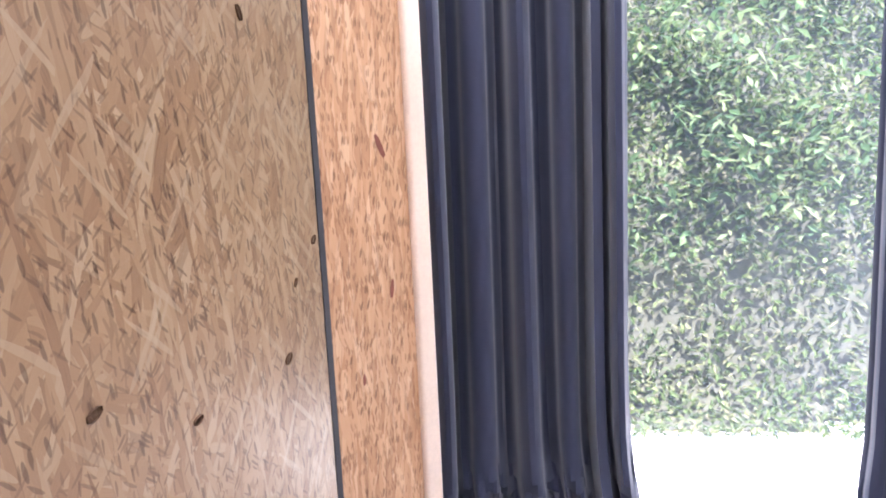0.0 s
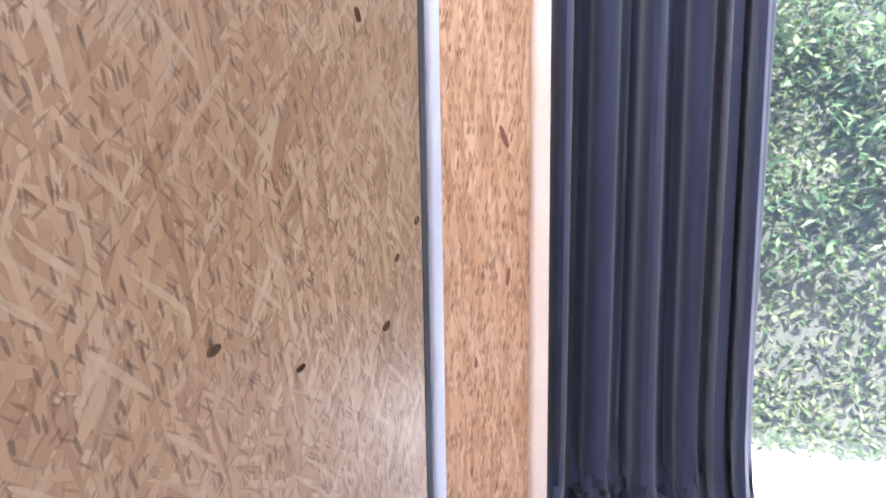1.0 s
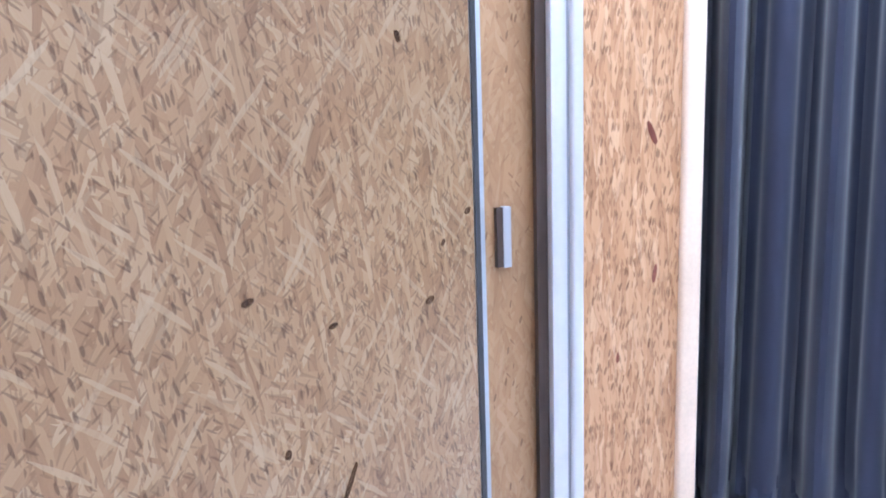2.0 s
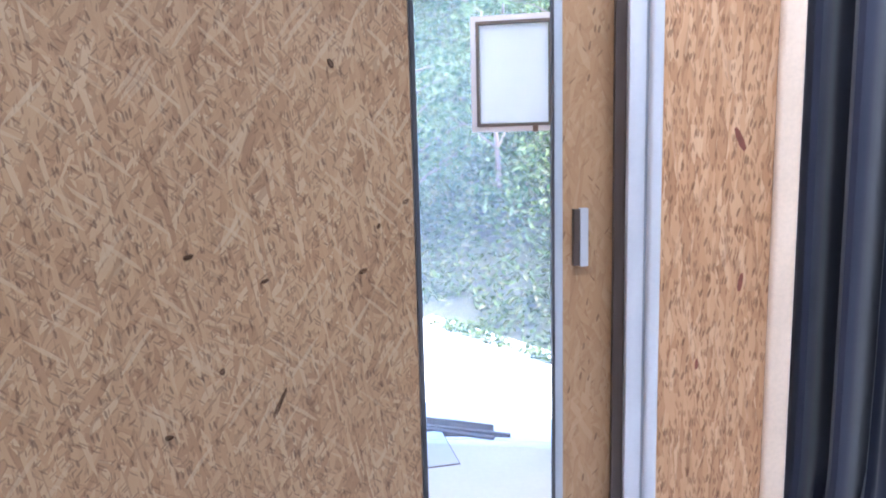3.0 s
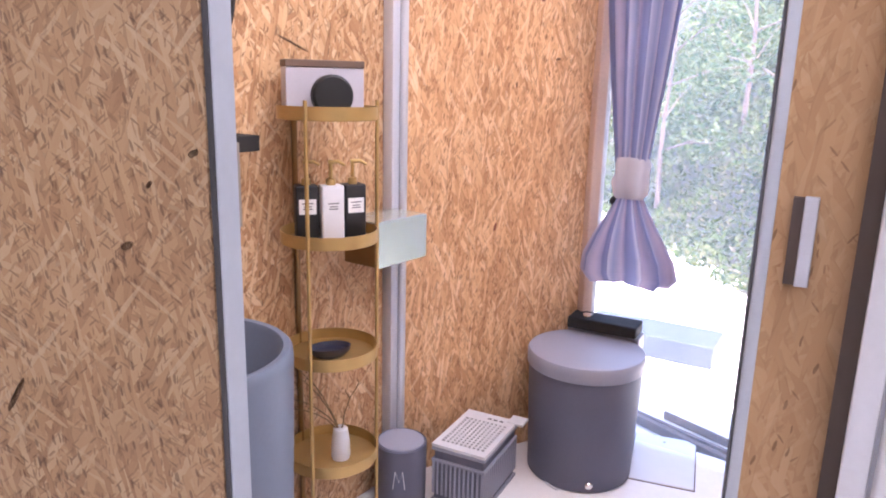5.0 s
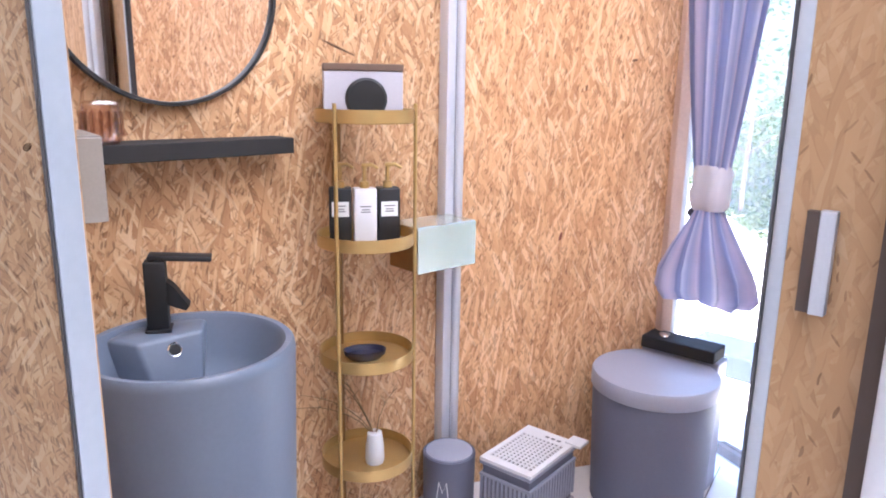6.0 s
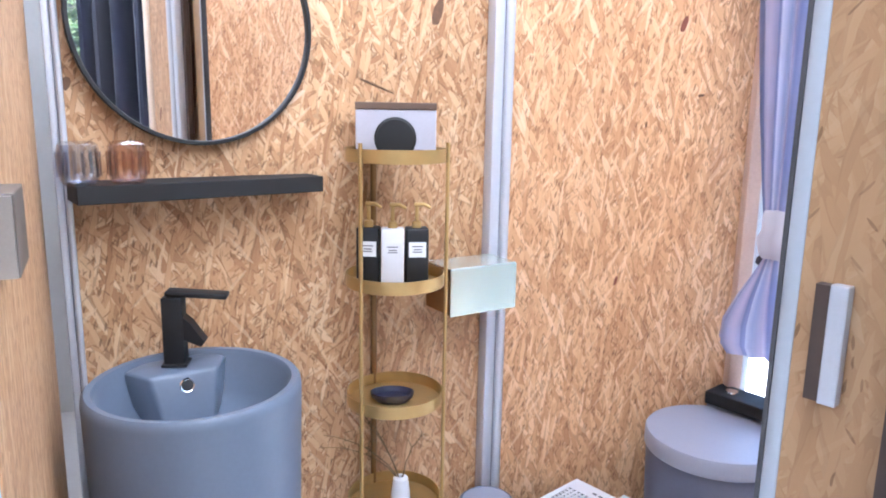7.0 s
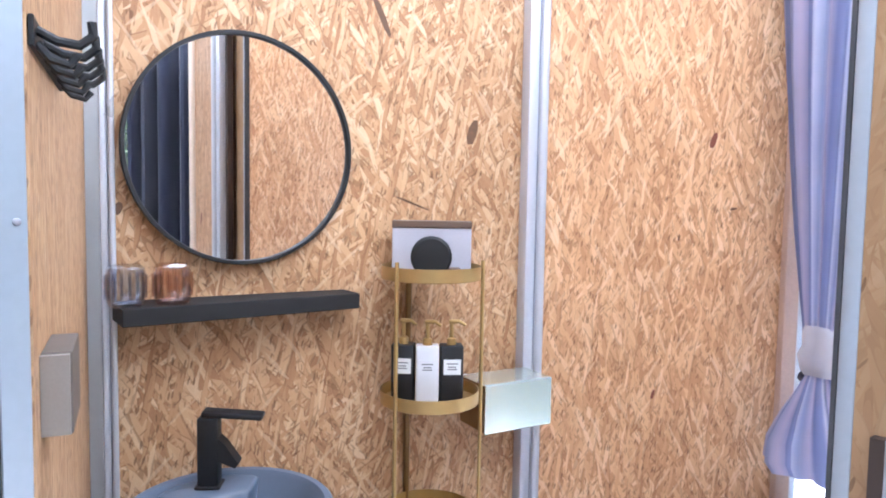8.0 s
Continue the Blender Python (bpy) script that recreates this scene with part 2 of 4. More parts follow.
def cloth(name, tones, freq, translucent, axis=0):
    """Woven cloth; tones run across it by its u coordinate."""
    m, nt, b = mat(name)
    uv = nt.nodes.new("ShaderNodeUVMap")
    sep = nt.nodes.new("ShaderNodeSeparateXYZ")
    nt.links.new(uv.outputs[0], sep.inputs[0])
    cell = math_node(nt, "FRACT", math_node(nt, "MULTIPLY", sep.outputs[0], freq))
    col = ramp(nt, cell, tones)
    tc = nt.nodes.new("ShaderNodeTexCoord")
    weave = node(nt, "ShaderNodeTexNoise", Scale=420.0, Detail=1.0)
    fade = node(nt, "ShaderNodeTexNoise", Scale=4.0, Detail=3.0)
    for n in (weave, fade):
        nt.links.new(tc.outputs["Object"], n.inputs["Vector"])
    col = mix_col(nt, 1.0, col, ramp(nt, fade.outputs[0], [(0.3, (0.82, 0.82, 0.84)), (0.7, (1.0, 1.0, 1.0))]), "MULTIPLY")
    nt.links.new(col, b.inputs["Base Color"])
    b.inputs["Roughness"].default_value = 0.8
    b.inputs["Sheen Weight"].default_value = 0.25
    bump(nt, b, weave.outputs[0], 0.25, 0.001)
    tr = nt.nodes.new("ShaderNodeBsdfTranslucent")
    nt.links.new(col, tr.inputs[0])
    mx = nt.nodes.new("ShaderNodeMixShader")
    mx.inputs[0].default_value = translucent
    nt.links.new(b.outputs[0], mx.inputs[1])
    nt.links.new(tr.outputs[0], mx.inputs[2])
    nt.links.new(mx.outputs[0], nt.nodes["Material Output"].inputs[0])
    return m


def leaves(name, stops):
    m, nt, b = mat(name)
    g = nt.nodes.new("ShaderNodeNewGeometry")
    col = ramp(nt, g.outputs["Random Per Island"], stops)
    nt.links.new(col, b.inputs["Base Color"])
    b.inputs["Roughness"].default_value = 0.8
    b.inputs["Specular IOR Level"].default_value = 0.12
    tr = nt.nodes.new("ShaderNodeBsdfTranslucent")
    nt.links.new(col, tr.inputs[0])
    mx = nt.nodes.new("ShaderNodeMixShader")
    mx.inputs[0].default_value = 0.35
    nt.links.new(b.outputs[0], mx.inputs[1])
    nt.links.new(tr.outputs[0], mx.inputs[2])
    nt.links.new(mx.outputs[0], nt.nodes["Material Output"].inputs[0])
    return m


def glass(name, color):
    """Thin clear glass: tinted, glossy towards its rims."""
    m, nt, b = mat(name)
    tr = nt.nodes.new("ShaderNodeBsdfTransparent")
    tr.inputs[0].default_value = (*color, 1)
    gl = nt.nodes.new("ShaderNodeBsdfGlossy")
    gl.inputs["Roughness"].default_value = 0.03
    fr = nt.nodes.new("ShaderNodeLayerWeight")
    fr.inputs[0].default_value = 0.25
    mx = nt.nodes.new("ShaderNodeMixShader")
    nt.links.new(math_node(nt, "MULTIPLY_ADD", fr.outputs["Facing"], 0.55, 0.04), mx.inputs[0])
    nt.links.new(tr.outputs[0], mx.inputs[1])
    nt.links.new(gl.outputs[0], mx.inputs[2])
    nt.links.new(mx.outputs[0], nt.nodes["Material Output"].inputs[0])
    return m


def mirror_mat():
    m, nt, b = mat("mirror_silver")
    b.inputs["Base Color"].default_value = (0.9, 0.9, 0.9, 1)
    b.inputs["Metallic"].default_value, b.inputs["Roughness"].default_value = 1.0, 0.015
    return m


# roof translucency chosen per sector to balance daylight between the rooms
M_CANVAS = canvas("dim_bath_roof_canvas", 0.06)
M_DIM_ROOF = canvas("dim_main_roof_canvas", 0.05)
M_BAY_ROOF = canvas("bay_roof_canvas", 0.68)
M_SHEET_BATH = clear_sheet("clear_sheet_hazy", 0.06)
M_SHEET_BAY = clear_sheet("clear_sheet", 0.02)
M_NAVY = cloth("navy_cloth", [(0.0, (0.016, 0.021, 0.048)), (0.5, (0.025, 0.030, 0.064)), (1.0, (0.016, 0.021, 0.048))], 5, 0.05)
M_STRIPE = cloth("striped_cloth", [(0.0, (0.24, 0.27, 0.46)), (0.3, (0.36, 0.40, 0.62)), (0.42, (0.74, 0.74, 0.84)), (0.6, (0.38, 0.42, 0.60)),
                                  (0.78, (0.60, 0.53, 0.64)), (1.0, (0.24, 0.27, 0.46))], 9, 0.5)
M_TIE = cloth("tie_cloth", [(0.0, (0.55, 0.53, 0.58)), (0.5, (0.68, 0.66, 0.7)), (1.0, (0.55, 0.53, 0.58))], 4, 0.25)
M_LEAF = leaves("leaf", [(0.0, (0.026, 0.042, 0.013)), (0.35, (0.055, 0.085, 0.024)), (0.65, (0.088, 0.116, 0.038)), (0.85, (0.128, 0.138, 0.060)), (1.0, (0.17, 0.15, 0.092))])
M_LEAF_PALE = leaves("leaf_pale", [(0.0, (0.028, 0.06, 0.025)), (0.5, (0.075, 0.115, 0.045)), (1.0, (0.17, 0.20, 0.095))])
M_GLASS_BLUE = glass("smoky_glass", (0.88, 0.90, 0.95))
M_GLASS_ROSE = glass("rosy_glass", (0.94, 0.86, 0.83))
M_MIRROR = mirror_mat()


# ---- mesh helpers ----
def part(name, bm, material, parent=None, label="", smooth=False, m=None):
    """Links a bmesh as one mesh object, under a thing or a part."""
    me = bpy.data.meshes.new(name)
    bmesh.ops.recalc_face_normals(bm, faces=bm.faces)
    bm.to_mesh(me)
    bm.free()
    me.materials.append(material)
    if smooth:
        for p in me.polygons:
            p.use_smooth = True
        me.set_sharp_from_angle(angle=radians(38))
    ob = new(name, me)
    if parent is not None:
        ob.parent = parent
    if m is not None:
        ob.matrix_basis = m
    if label:
        ob["label"] = label
    return ob


def thing(name, label, category, m=Matrix(), group="", kind=""):
    ob = new(name)
    ob.empty_display_size = 0.05
    ob.matrix_basis = m
    return tagged(ob, label, category, group, kind)


def box_bm(x0, x1, y0, y1, z0, z1, bevel=0.0, segs=2):
    bm = bmesh.new()
    bmesh.ops.create_cube(bm, size=1, matrix=Matrix.LocRotScale(((x0 + x1) / 2, (y0 + y1) / 2, (z0 + z1) / 2), None, (x1 - x0, y1 - y0, z1 - z0)))
    if bevel:
        bmesh.ops.bevel(bm, geom=bm.edges[:], offset=bevel, segments=segs, affect="EDGES", profile=0.5)
    return bm


def lathe_bm(profile, steps=48, close_ends=True):
    """A solid turned from (radius, z) pairs, bottom or inside first."""
    bm = bmesh.new()
    rings = []
    for r, z in profile:
        rings.append([bm.verts.new((r * math.cos(2 * math.pi * i / steps), r * math.sin(2 * math.pi * i / steps), z)) for i in range(steps)])
    for a, b in zip(rings, rings[1:]):
        for i in range(steps):
            j = (i + 1) % steps
            bm.faces.new((a[i], a[j], b[j], b[i]))
    if close_ends:
        bm.faces.new(rings[0])
        bm.faces.new(rings[-1])
    return bm


def tube_bm(points, radius, sides=10, taper=1.0):
    bm = bmesh.new()
    pts = [Vector(p) for p in points]
    rings = []
    for i, p in enumerate(pts):
        d = (pts[min(i + 1, len(pts) - 1)] - pts[max(i - 1, 0)]).normalized()
        u = d.cross(Vector((0.31, 0.17, 0.93)))
        u = (u if u.length > 0.05 else d.cross(Vector((1, 0, 0)))).normalized()
        v = d.cross(u)
        r = radius * (1 + (taper - 1) * i / (len(pts) - 1))
        rings.append([bm.verts.new(p + r * (math.cos(2 * math.pi * k / sides) * u + math.sin(2 * math.pi * k / sides) * v)) for k in range(sides)])
    for a, b in zip(rings, rings[1:]):
        for k in range(sides):
            j = (k + 1) % sides
            bm.faces.new((a[k], a[j], b[j], b[k]))
    bm.faces.new(rings[0])
    bm.faces.new(rings[-1])
    return bm


def wall_frame(ax, ay, bx, by):
    """Local x runs from a to b, local y to the left of that way, z up."""
    return pose(ax, ay, 0, 0, 0, math.degrees(math.atan2(by - ay, bx - ax)))


def rot(a):
    return pose(0, 0, 0, 0, 0, a)


# ---- the plan ----
CX, CY, RAD, TOP = -0.9, -0.4, 2.72, 2.55     # round tent: middle, radius, wall height
BACK_A, BACK_B = (-1.62, 0.45), (-1.44, 1.63)  # back wall of the bathroom
EDGE = (-0.722, 0.195)                         # free end of the entrance panel
PANEL_TURN = (-0.891, -0.454)                  # its run from there into the main room
HOOK_A = (-0.721, 0.2245)                      # start of the board that carries the hooks


def ring(angle, r=RAD):
    a = radians(angle)
    return (CX + r * math.cos(a), CY + r * math.sin(a))


# ---- ground, floor, roof ----
SLOPE_AT, SLOPE_DIR = Vector((2.07, 0.68)), Vector((0.85, 0.527))


def ground_height(x, y):
    d = (Vector((x, y)) - SLOPE_AT).dot(SLOPE_DIR)
    n = noise.noise(Vector((x * 0.7, y * 0.7, 0))) * 0.10 + noise.noise(Vector((x * 2.1, y * 2.1, 4))) * 0.05
    if d < 0:
        return -0.03 + 0.0 * n
    return -0.03 + min(d, 9.0) * 0.95 * min(1.0, 0.35 + d) + max(0, d - 9) * 0.1 + n * min(1, d * 3)


def build_ground():
    bm = bmesh.new()
    ds = [-400, -120, -40, -12, -6, -4, -3, -2, -1.4, -1, -0.7, -0.4, -0.2, -0.05, 0.05, 0.15] + [0.3 + 0.3 * i for i in range(30)] + [10, 12, 16, 30, 90, 400]
    ws = [-400, -120, -40, -16] + [-10 + 0.4 * i for i in range(61)] + [18, 30, 90, 400]
    side = Vector((-SLOPE_DIR.y, SLOPE_DIR.x))
    grid = []
    for d in ds:
        row = []
        for w in ws:
            p = SLOPE_AT + SLOPE_DIR * d + side * w
            row.append(bm.verts.new((p.x, p.y, ground_height(p.x, p.y))))
        grid.append(row)
    for i in range(len(ds) - 1):
        for j in range(len(ws) - 1):
            bm.faces.new((grid[i][j], grid[i][j + 1], grid[i + 1][j + 1], grid[i + 1][j]))
    ob = part("ground", bm, M_DECK, smooth=True)
    ob.data.materials.append(M_SOIL)
    for p in ob.data.polygons:
        c = p.center
        if (Vector((c.x, c.y)) - SLOPE_AT).dot(SLOPE_DIR) > 0.0:
            p.material_index = 1
    tagged(ob, "pale bright terrace ground rising into an overgrown soil bank", "ground", kind="structure")


build_ground()

floor = part("floor", lathe_bm([(0.001, -0.028), (RAD + 0.08, -0.028), (RAD + 0.08, 0.0), (0.001, 0.0)], 72), M_FLOOR, m=pose(CX, CY, 0))
tagged(floor, "pale smooth tent floor", "floor", kind="structure")


def shell(name, a0, a1, material, z0, z1, thick, label, step=3.0, r=RAD, category="wall"):
    """A stretch of the round tent wall, with thickness."""
    bm = bmesh.new()
    n = max(1, round(abs(a1 - a0) / step))
    cols = []
    for i in range(n + 1):
        a = a0 + (a1 - a0) * i / n
        p, q = ring(a, r), ring(a, r + thick)
        cols.append([bm.verts.new((*p, z0)), bm.verts.new((*p, z1)), bm.verts.new((*q, z1)), bm.verts.new((*q, z0))])
    for c, d in zip(cols, cols[1:]):
        for k in range(4):
            bm.faces.new((c[k], c[(k + 1) % 4], d[(k + 1) % 4], d[k]))
    bm.faces.new(cols[0])
    bm.faces.new(cols[-1])
    ob = part(name, bm, material, smooth=True)
    return tagged(ob, label, category, kind="structure")


shell("wall_shell", 92.4, 364.0, M_SHELL, 0, TOP, 0.03, "white canvas tent wall behind the rooms")
win_bath = shell("window_1", 65.6, 92.3, M_SHEET_BATH, 0.02, TOP, 0.002, "clear hazy sheet window of the bathroom", category="window")
win_bay = shell("window_2", 4.0, 65.4, M_SHEET_BAY, 0.02, TOP, 0.002, "clear sheet window bay of the tent", category="window")
win_bath.visible_shadow = win_bay.visible_shadow = False


def roof_part(name, a0, a1, material, label):
    """An unseen sector of the tent roof."""
    bm = bmesh.new()
    n = max(2, round((a1 - a0) / 6))
    prof = [(RAD + 0.04, TOP), (2.5, 2.76), (2.2, 3.0), (1.8, 3.22), (1.3, 3.41), (0.7, 3.54), (0.02, 3.6)]
    cols = [[bm.verts.new((*ring(a0 + (a1 - a0) * i / n, r), z)) for r, z in prof] for i in range(n + 1)]
    for c, d in zip(cols, cols[1:]):
        for k in range(len(prof) - 1):
            bm.faces.new((c[k], c[k + 1], d[k + 1], d[k]))
    ob = part(name, bm, material, smooth=True)
    return tagged(ob, label, "ceiling", kind="structure")


# roof out of view, split into bright and dim sectors to shape the daylight
roof_part("ceiling_window", 60.0, 94.0, M_BAY_ROOF, "unseen white canvas roof over the bathroom window, set bright to let daylight in")
roof_part("ceiling_bathroom", 94.0, 140.0, M_CANVAS, "unseen white canvas roof over the bathroom, set dim to hold daylight back")
roof_part("ceiling_bay", 4.0, 60.0, M_BAY_ROOF, "unseen pale canvas roof over the window bay, set bright to let daylight in")
roof_part("ceiling_main", 140.0, 364.0, M_DIM_ROOF, "unseen white canvas roof over the main room, set dim to hold daylight back")


# ---- bathroom walls ----
W1 = wall_frame(*BACK_A, *BACK_B)      # local x along the wall, room side is local -y
W1_LEN = math.dist(BACK_A, BACK_B)


def board(name, m, x0, x1, thick, material, label, z0=0.0, z1=TOP, front=0.0):
    """A wall board whose room face is at local y = front."""
    ob = part(name, box_bm(x0, x1, front, front + thick, z0, z1, 0.0015, 1), material, m=m)
    return tagged(ob, label, "wall", kind="structure")


board("wall_back", W1, 0.032, W1_LEN + 0.02, 0.03, M_OSB_BACK, "strand board back wall behind the washbasin")
TRIM_AT = (-1.0, 2.295)
W2 = wall_frame(BACK_B[0] + 0.005, BACK_B[1], *TRIM_AT)
W2_LEN = math.dist(BACK_B, TRIM_AT)
board("wall_side", W2, 0.0, W2_LEN, 0.03, M_OSB_SIDE, "strand board wall running to the bathroom window")


def post(name, m, x0, x1, y0, y1, label, z0=0.0, z1=TOP):
    """White aluminium corner post: a flat strip, a rounded bead and a narrow groove."""
    t = thing(name, label, "post", m, kind="structure")
    w = x1 - x0
    part("strip", box_bm(x0, x0 + w * 0.50, y0 + 0.010, y1, z0, z1, 0.004, 2), M_POST, t, smooth=True)
    part("groove", box_bm(x0 + w * 0.50, x0 + w * 0.58, y0 + 0.014, y1, z0, z1), M_ALU_MID, t, "narrow grey groove")
    part("bead", box_bm(x0 + w * 0.58, x1, y0, y1, z0, z1, min(0.012, w * 0.2), 4), M_POST, t, smooth=True)
    return t


post("corner_post", W1, 1.147, 1.215, -0.05, 0.0, "white aluminium corner post between strand boards")
post("wall_post", W1, 0.030, 0.060, -0.030, 0.0, "white aluminium post at the corner of the bathroom")

# window trim at the end of the side wall
tr = thing("window_trim", "pale pine trim beside the bathroom window", "trim", W2, kind="structure")
part("batten", box_bm(W2_LEN - 0.012, W2_LEN + 0.035, -0.03, 0.03, 0, TOP, 0.005, 2), M_PINE_PINK, tr, smooth=True)
part("bead", box_bm(W2_LEN + 0.036, W2_LEN + 0.06, -0.022, 0.02, 0, TOP, 0.004, 2), M_WHITE, tr, "white narrow bead")

# entrance panel in the main room: strand board with an aluminium end strip
PANEL = wall_frame(*EDGE, EDGE[0] + PANEL_TURN[0], EDGE[1] + PANEL_TURN[1])   # local x from the free end into the room; the main room is on local +y
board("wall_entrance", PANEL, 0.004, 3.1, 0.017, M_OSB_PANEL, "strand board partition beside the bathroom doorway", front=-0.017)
cap = thing("panel_edge", "grey aluminium edge strip of the strand board partition", "trim", pose(*EDGE, 0), kind="structure")
part("strip", box_bm(-0.0035, 0.004, 0.001, 0.027, 0, TOP, 0.001, 1), M_ALU, cap)
part("gasket", box_bm(-0.003, 0.0035, -0.0015, 0.0, 0, TOP), M_ALU_DARK, cap, "thin dark gasket")
part("bolt", lathe_bm([(0.001, 0), (0.004, 0), (0.0035, 0.002), (0.001, 0.003)], 12), M_ALU_MID, cap, "small dark bolt head", m=pose(0.004, 0.018, 1.43, 0, 90, 0))
# board with the hooks, from the strip to the back wall
HOOKS = wall_frame(*HOOK_A, BACK_A[0] - 0.02, BACK_A[1] + 0.008)      # the bathroom is on local -y
board("wall_hooks", HOOKS, 0.0, 0.93, 0.017, M_OSB_GRAIN, "strand board wall with upright grain and coat hooks")

# ---- sliding leaf, pocket wall and bay side ----
LEAF_Y = 1.047
lf = thing("sliding_door", "strand board sliding door leaf with a grey edge strip", "door", pose(-0.324, LEAF_Y, 0))
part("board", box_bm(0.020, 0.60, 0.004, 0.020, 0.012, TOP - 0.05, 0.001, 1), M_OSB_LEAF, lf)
part("edge_strip", box_bm(0.0, 0.022, 0.002, 0.022, 0.012, TOP - 0.05, 0.003, 2), M_ALU, lf, "light grey aluminium edge strip", smooth=True)
part("edge_gasket", box_bm(-0.006, 0.0, 0.002, 0.022, 0.012, TOP - 0.05), M_ALU_DARK, lf, "dark rubber gasket")
pl = part("pull", box_bm(0.064, 0.086, -0.014, 0.004, 1.031, 1.184, 0.002, 2), M_PULL, lf, "grey raised pull, its side coloured dark as shade")
# shaded side of the pull, its shade painted in dark brown
part("pull_side", box_bm(0.047, 0.064, -0.012, 0.004, 1.033, 1.182), M_BROWN_SHADE, pl, "side painted dark brown as shade")
part("pull_back", box_bm(0.06, 0.096, 0.020, 0.042, 1.031, 1.184, 0.002, 2), M_PULL, lf)

BARK = pose(-0.069, 0.976, 0, 0, 0, -7.2)      # strand board wall beside the curtain: local x along it, room on local -y
board("wall_pocket", BARK, -0.02, 0.277, 0.018, M_OSB_BARK, "strand board wall with upright grain beside the curtain")
post("door_post", BARK, -0.084, 0.0, -0.015, 0.03, "white aluminium post beside the sliding door")
# dark strip standing in for the shadowed gap between leaf and post
dark = part("post_gap_shade", box_bm(-0.112, -0.084, 0.022, 0.046, 0, TOP), M_BROWN_SHADE, m=BARK)
tagged(dark, "dark brown strip painted as shade in the gap beside the door post", "trim", kind="structure")
bt = part("bay_trim", box_bm(0.277, 0.338, -0.015, 0.05, 0, TOP, 0.012, 3), M_PINE, smooth=True, m=BARK)
tagged(bt, "pale pine trim at the end of the strand board wall", "trim", kind="structure")
ret = board("wall_return", pose(0.27, 1.0, 0, 0, 0, 90), 0.0, 1.07, 0.03, M_OSB_SIDE, "strand board wall between bathroom and window bay")


# ---- curtains ----
def pleated(name, a0, a1, r, z0, z1, folds, depth, material, label, hem=True, parent=None, seed=1):
    """A hanging cloth in uneven folds along the round wall, gathered at its hem."""
    rnd = random.Random(seed)
    n = folds * 14
    widths = [rnd.uniform(0.4, 1.7) for _ in range(folds)]
    tot = sum(widths)
    cuts = [0]
    for w in widths:
        cuts.append(cuts[-1] + w / tot)
    amps = [rnd.uniform(0.35, 1.45) for _ in range(folds)]
    leans = [rnd.uniform(-0.35, 0.35) for _ in range(folds + 1)]
    zs = [z0, z0 + 0.02, z0 + 0.05, z0 + 0.09, z0 + 0.13, z0 + 0.17, z0 + 0.21, z0 + 0.26, z0 + 0.35, z0 + 0.6, z0 + 0.9, z0 + 1.2, z0 + 1.6, z0 + 2.0, z1]
    bm = bmesh.new()
    uvl = bm.loops.layers.uv.new("UVMap")
    rows = []
    for z in zs:
        row = []
        low = min(1.0, max(0.0, 1.4 - 1.4 * (z - z0) / 0.25)) if hem else 0.0
        for i in range(n + 1):
            u = i / n
            k = max(j for j in range(folds) if cuts[j] <= u + 1e-9)
            f = (u - cuts[k]) / (cuts[k + 1] - cuts[k])
            w = math.cos(2 * math.pi * f) * amps[k] * depth * (1 - 0.35 * low)
            w += low * 0.036 * math.sin(u * folds * 2 * math.pi * 2.7 + z * 40) + low * 0.015 * math.sin(u * 91)
            sway = (leans[k] * (1 - f) + leans[k + 1] * f) * (z1 - z) * 0.6
            bulge = 0.05 * max(0.0, 1 - abs(z - z0 - 0.11) / 0.13) if hem else 0.0
            a = a0 + (a1 - a0) * (u + 0.010 * math.sin(2 * math.pi * f * 2)) + sway + math.copysign(1.1, a1 - a0) * (2 * u - 1) * max(0.0, 1 - (z - z0) / 0.5) ** 2
            rr = r + w - bulge - 0.008 * noise.noise(Vector((u * 9, z * 3, seed)))
            p = ring(a, rr)
            row.append(bm.verts.new((*p, z)))
        rows.append(row)
    for j, (a, b) in enumerate(zip(rows, rows[1:])):
        for i in range(n):
            fc = bm.faces.new((a[i], a[i + 1], b[i + 1], b[i]))
            for lp, (ii, jj) in zip(fc.loops, ((i, j), (i + 1, j), (i + 1, j + 1), (i, j + 1))):
                lp[uvl].uv = (ii / n, zs[jj])
    ob = part(name, bm, material, parent, smooth=True)
    for p in ob.data.polygons:
        p.use_smooth = True
    so = ob.modifiers.new("thickness", "SOLIDIFY")
    so.thickness = 0.004
    return tagged(ob, label, "curtain")


pleated("curtain", 54.5, 30.0, 2.25, 0.006, 2.5, 8, 0.10, M_NAVY, "dark navy floor-length curtain in deep folds, gathered hem", seed=5)
pleated("curtain", 12.0, -10.0, 2.25, 0.006, 2.5, 7, 0.07, M_NAVY, "dark navy floor-length curtain at the far side of the bay", seed=8)


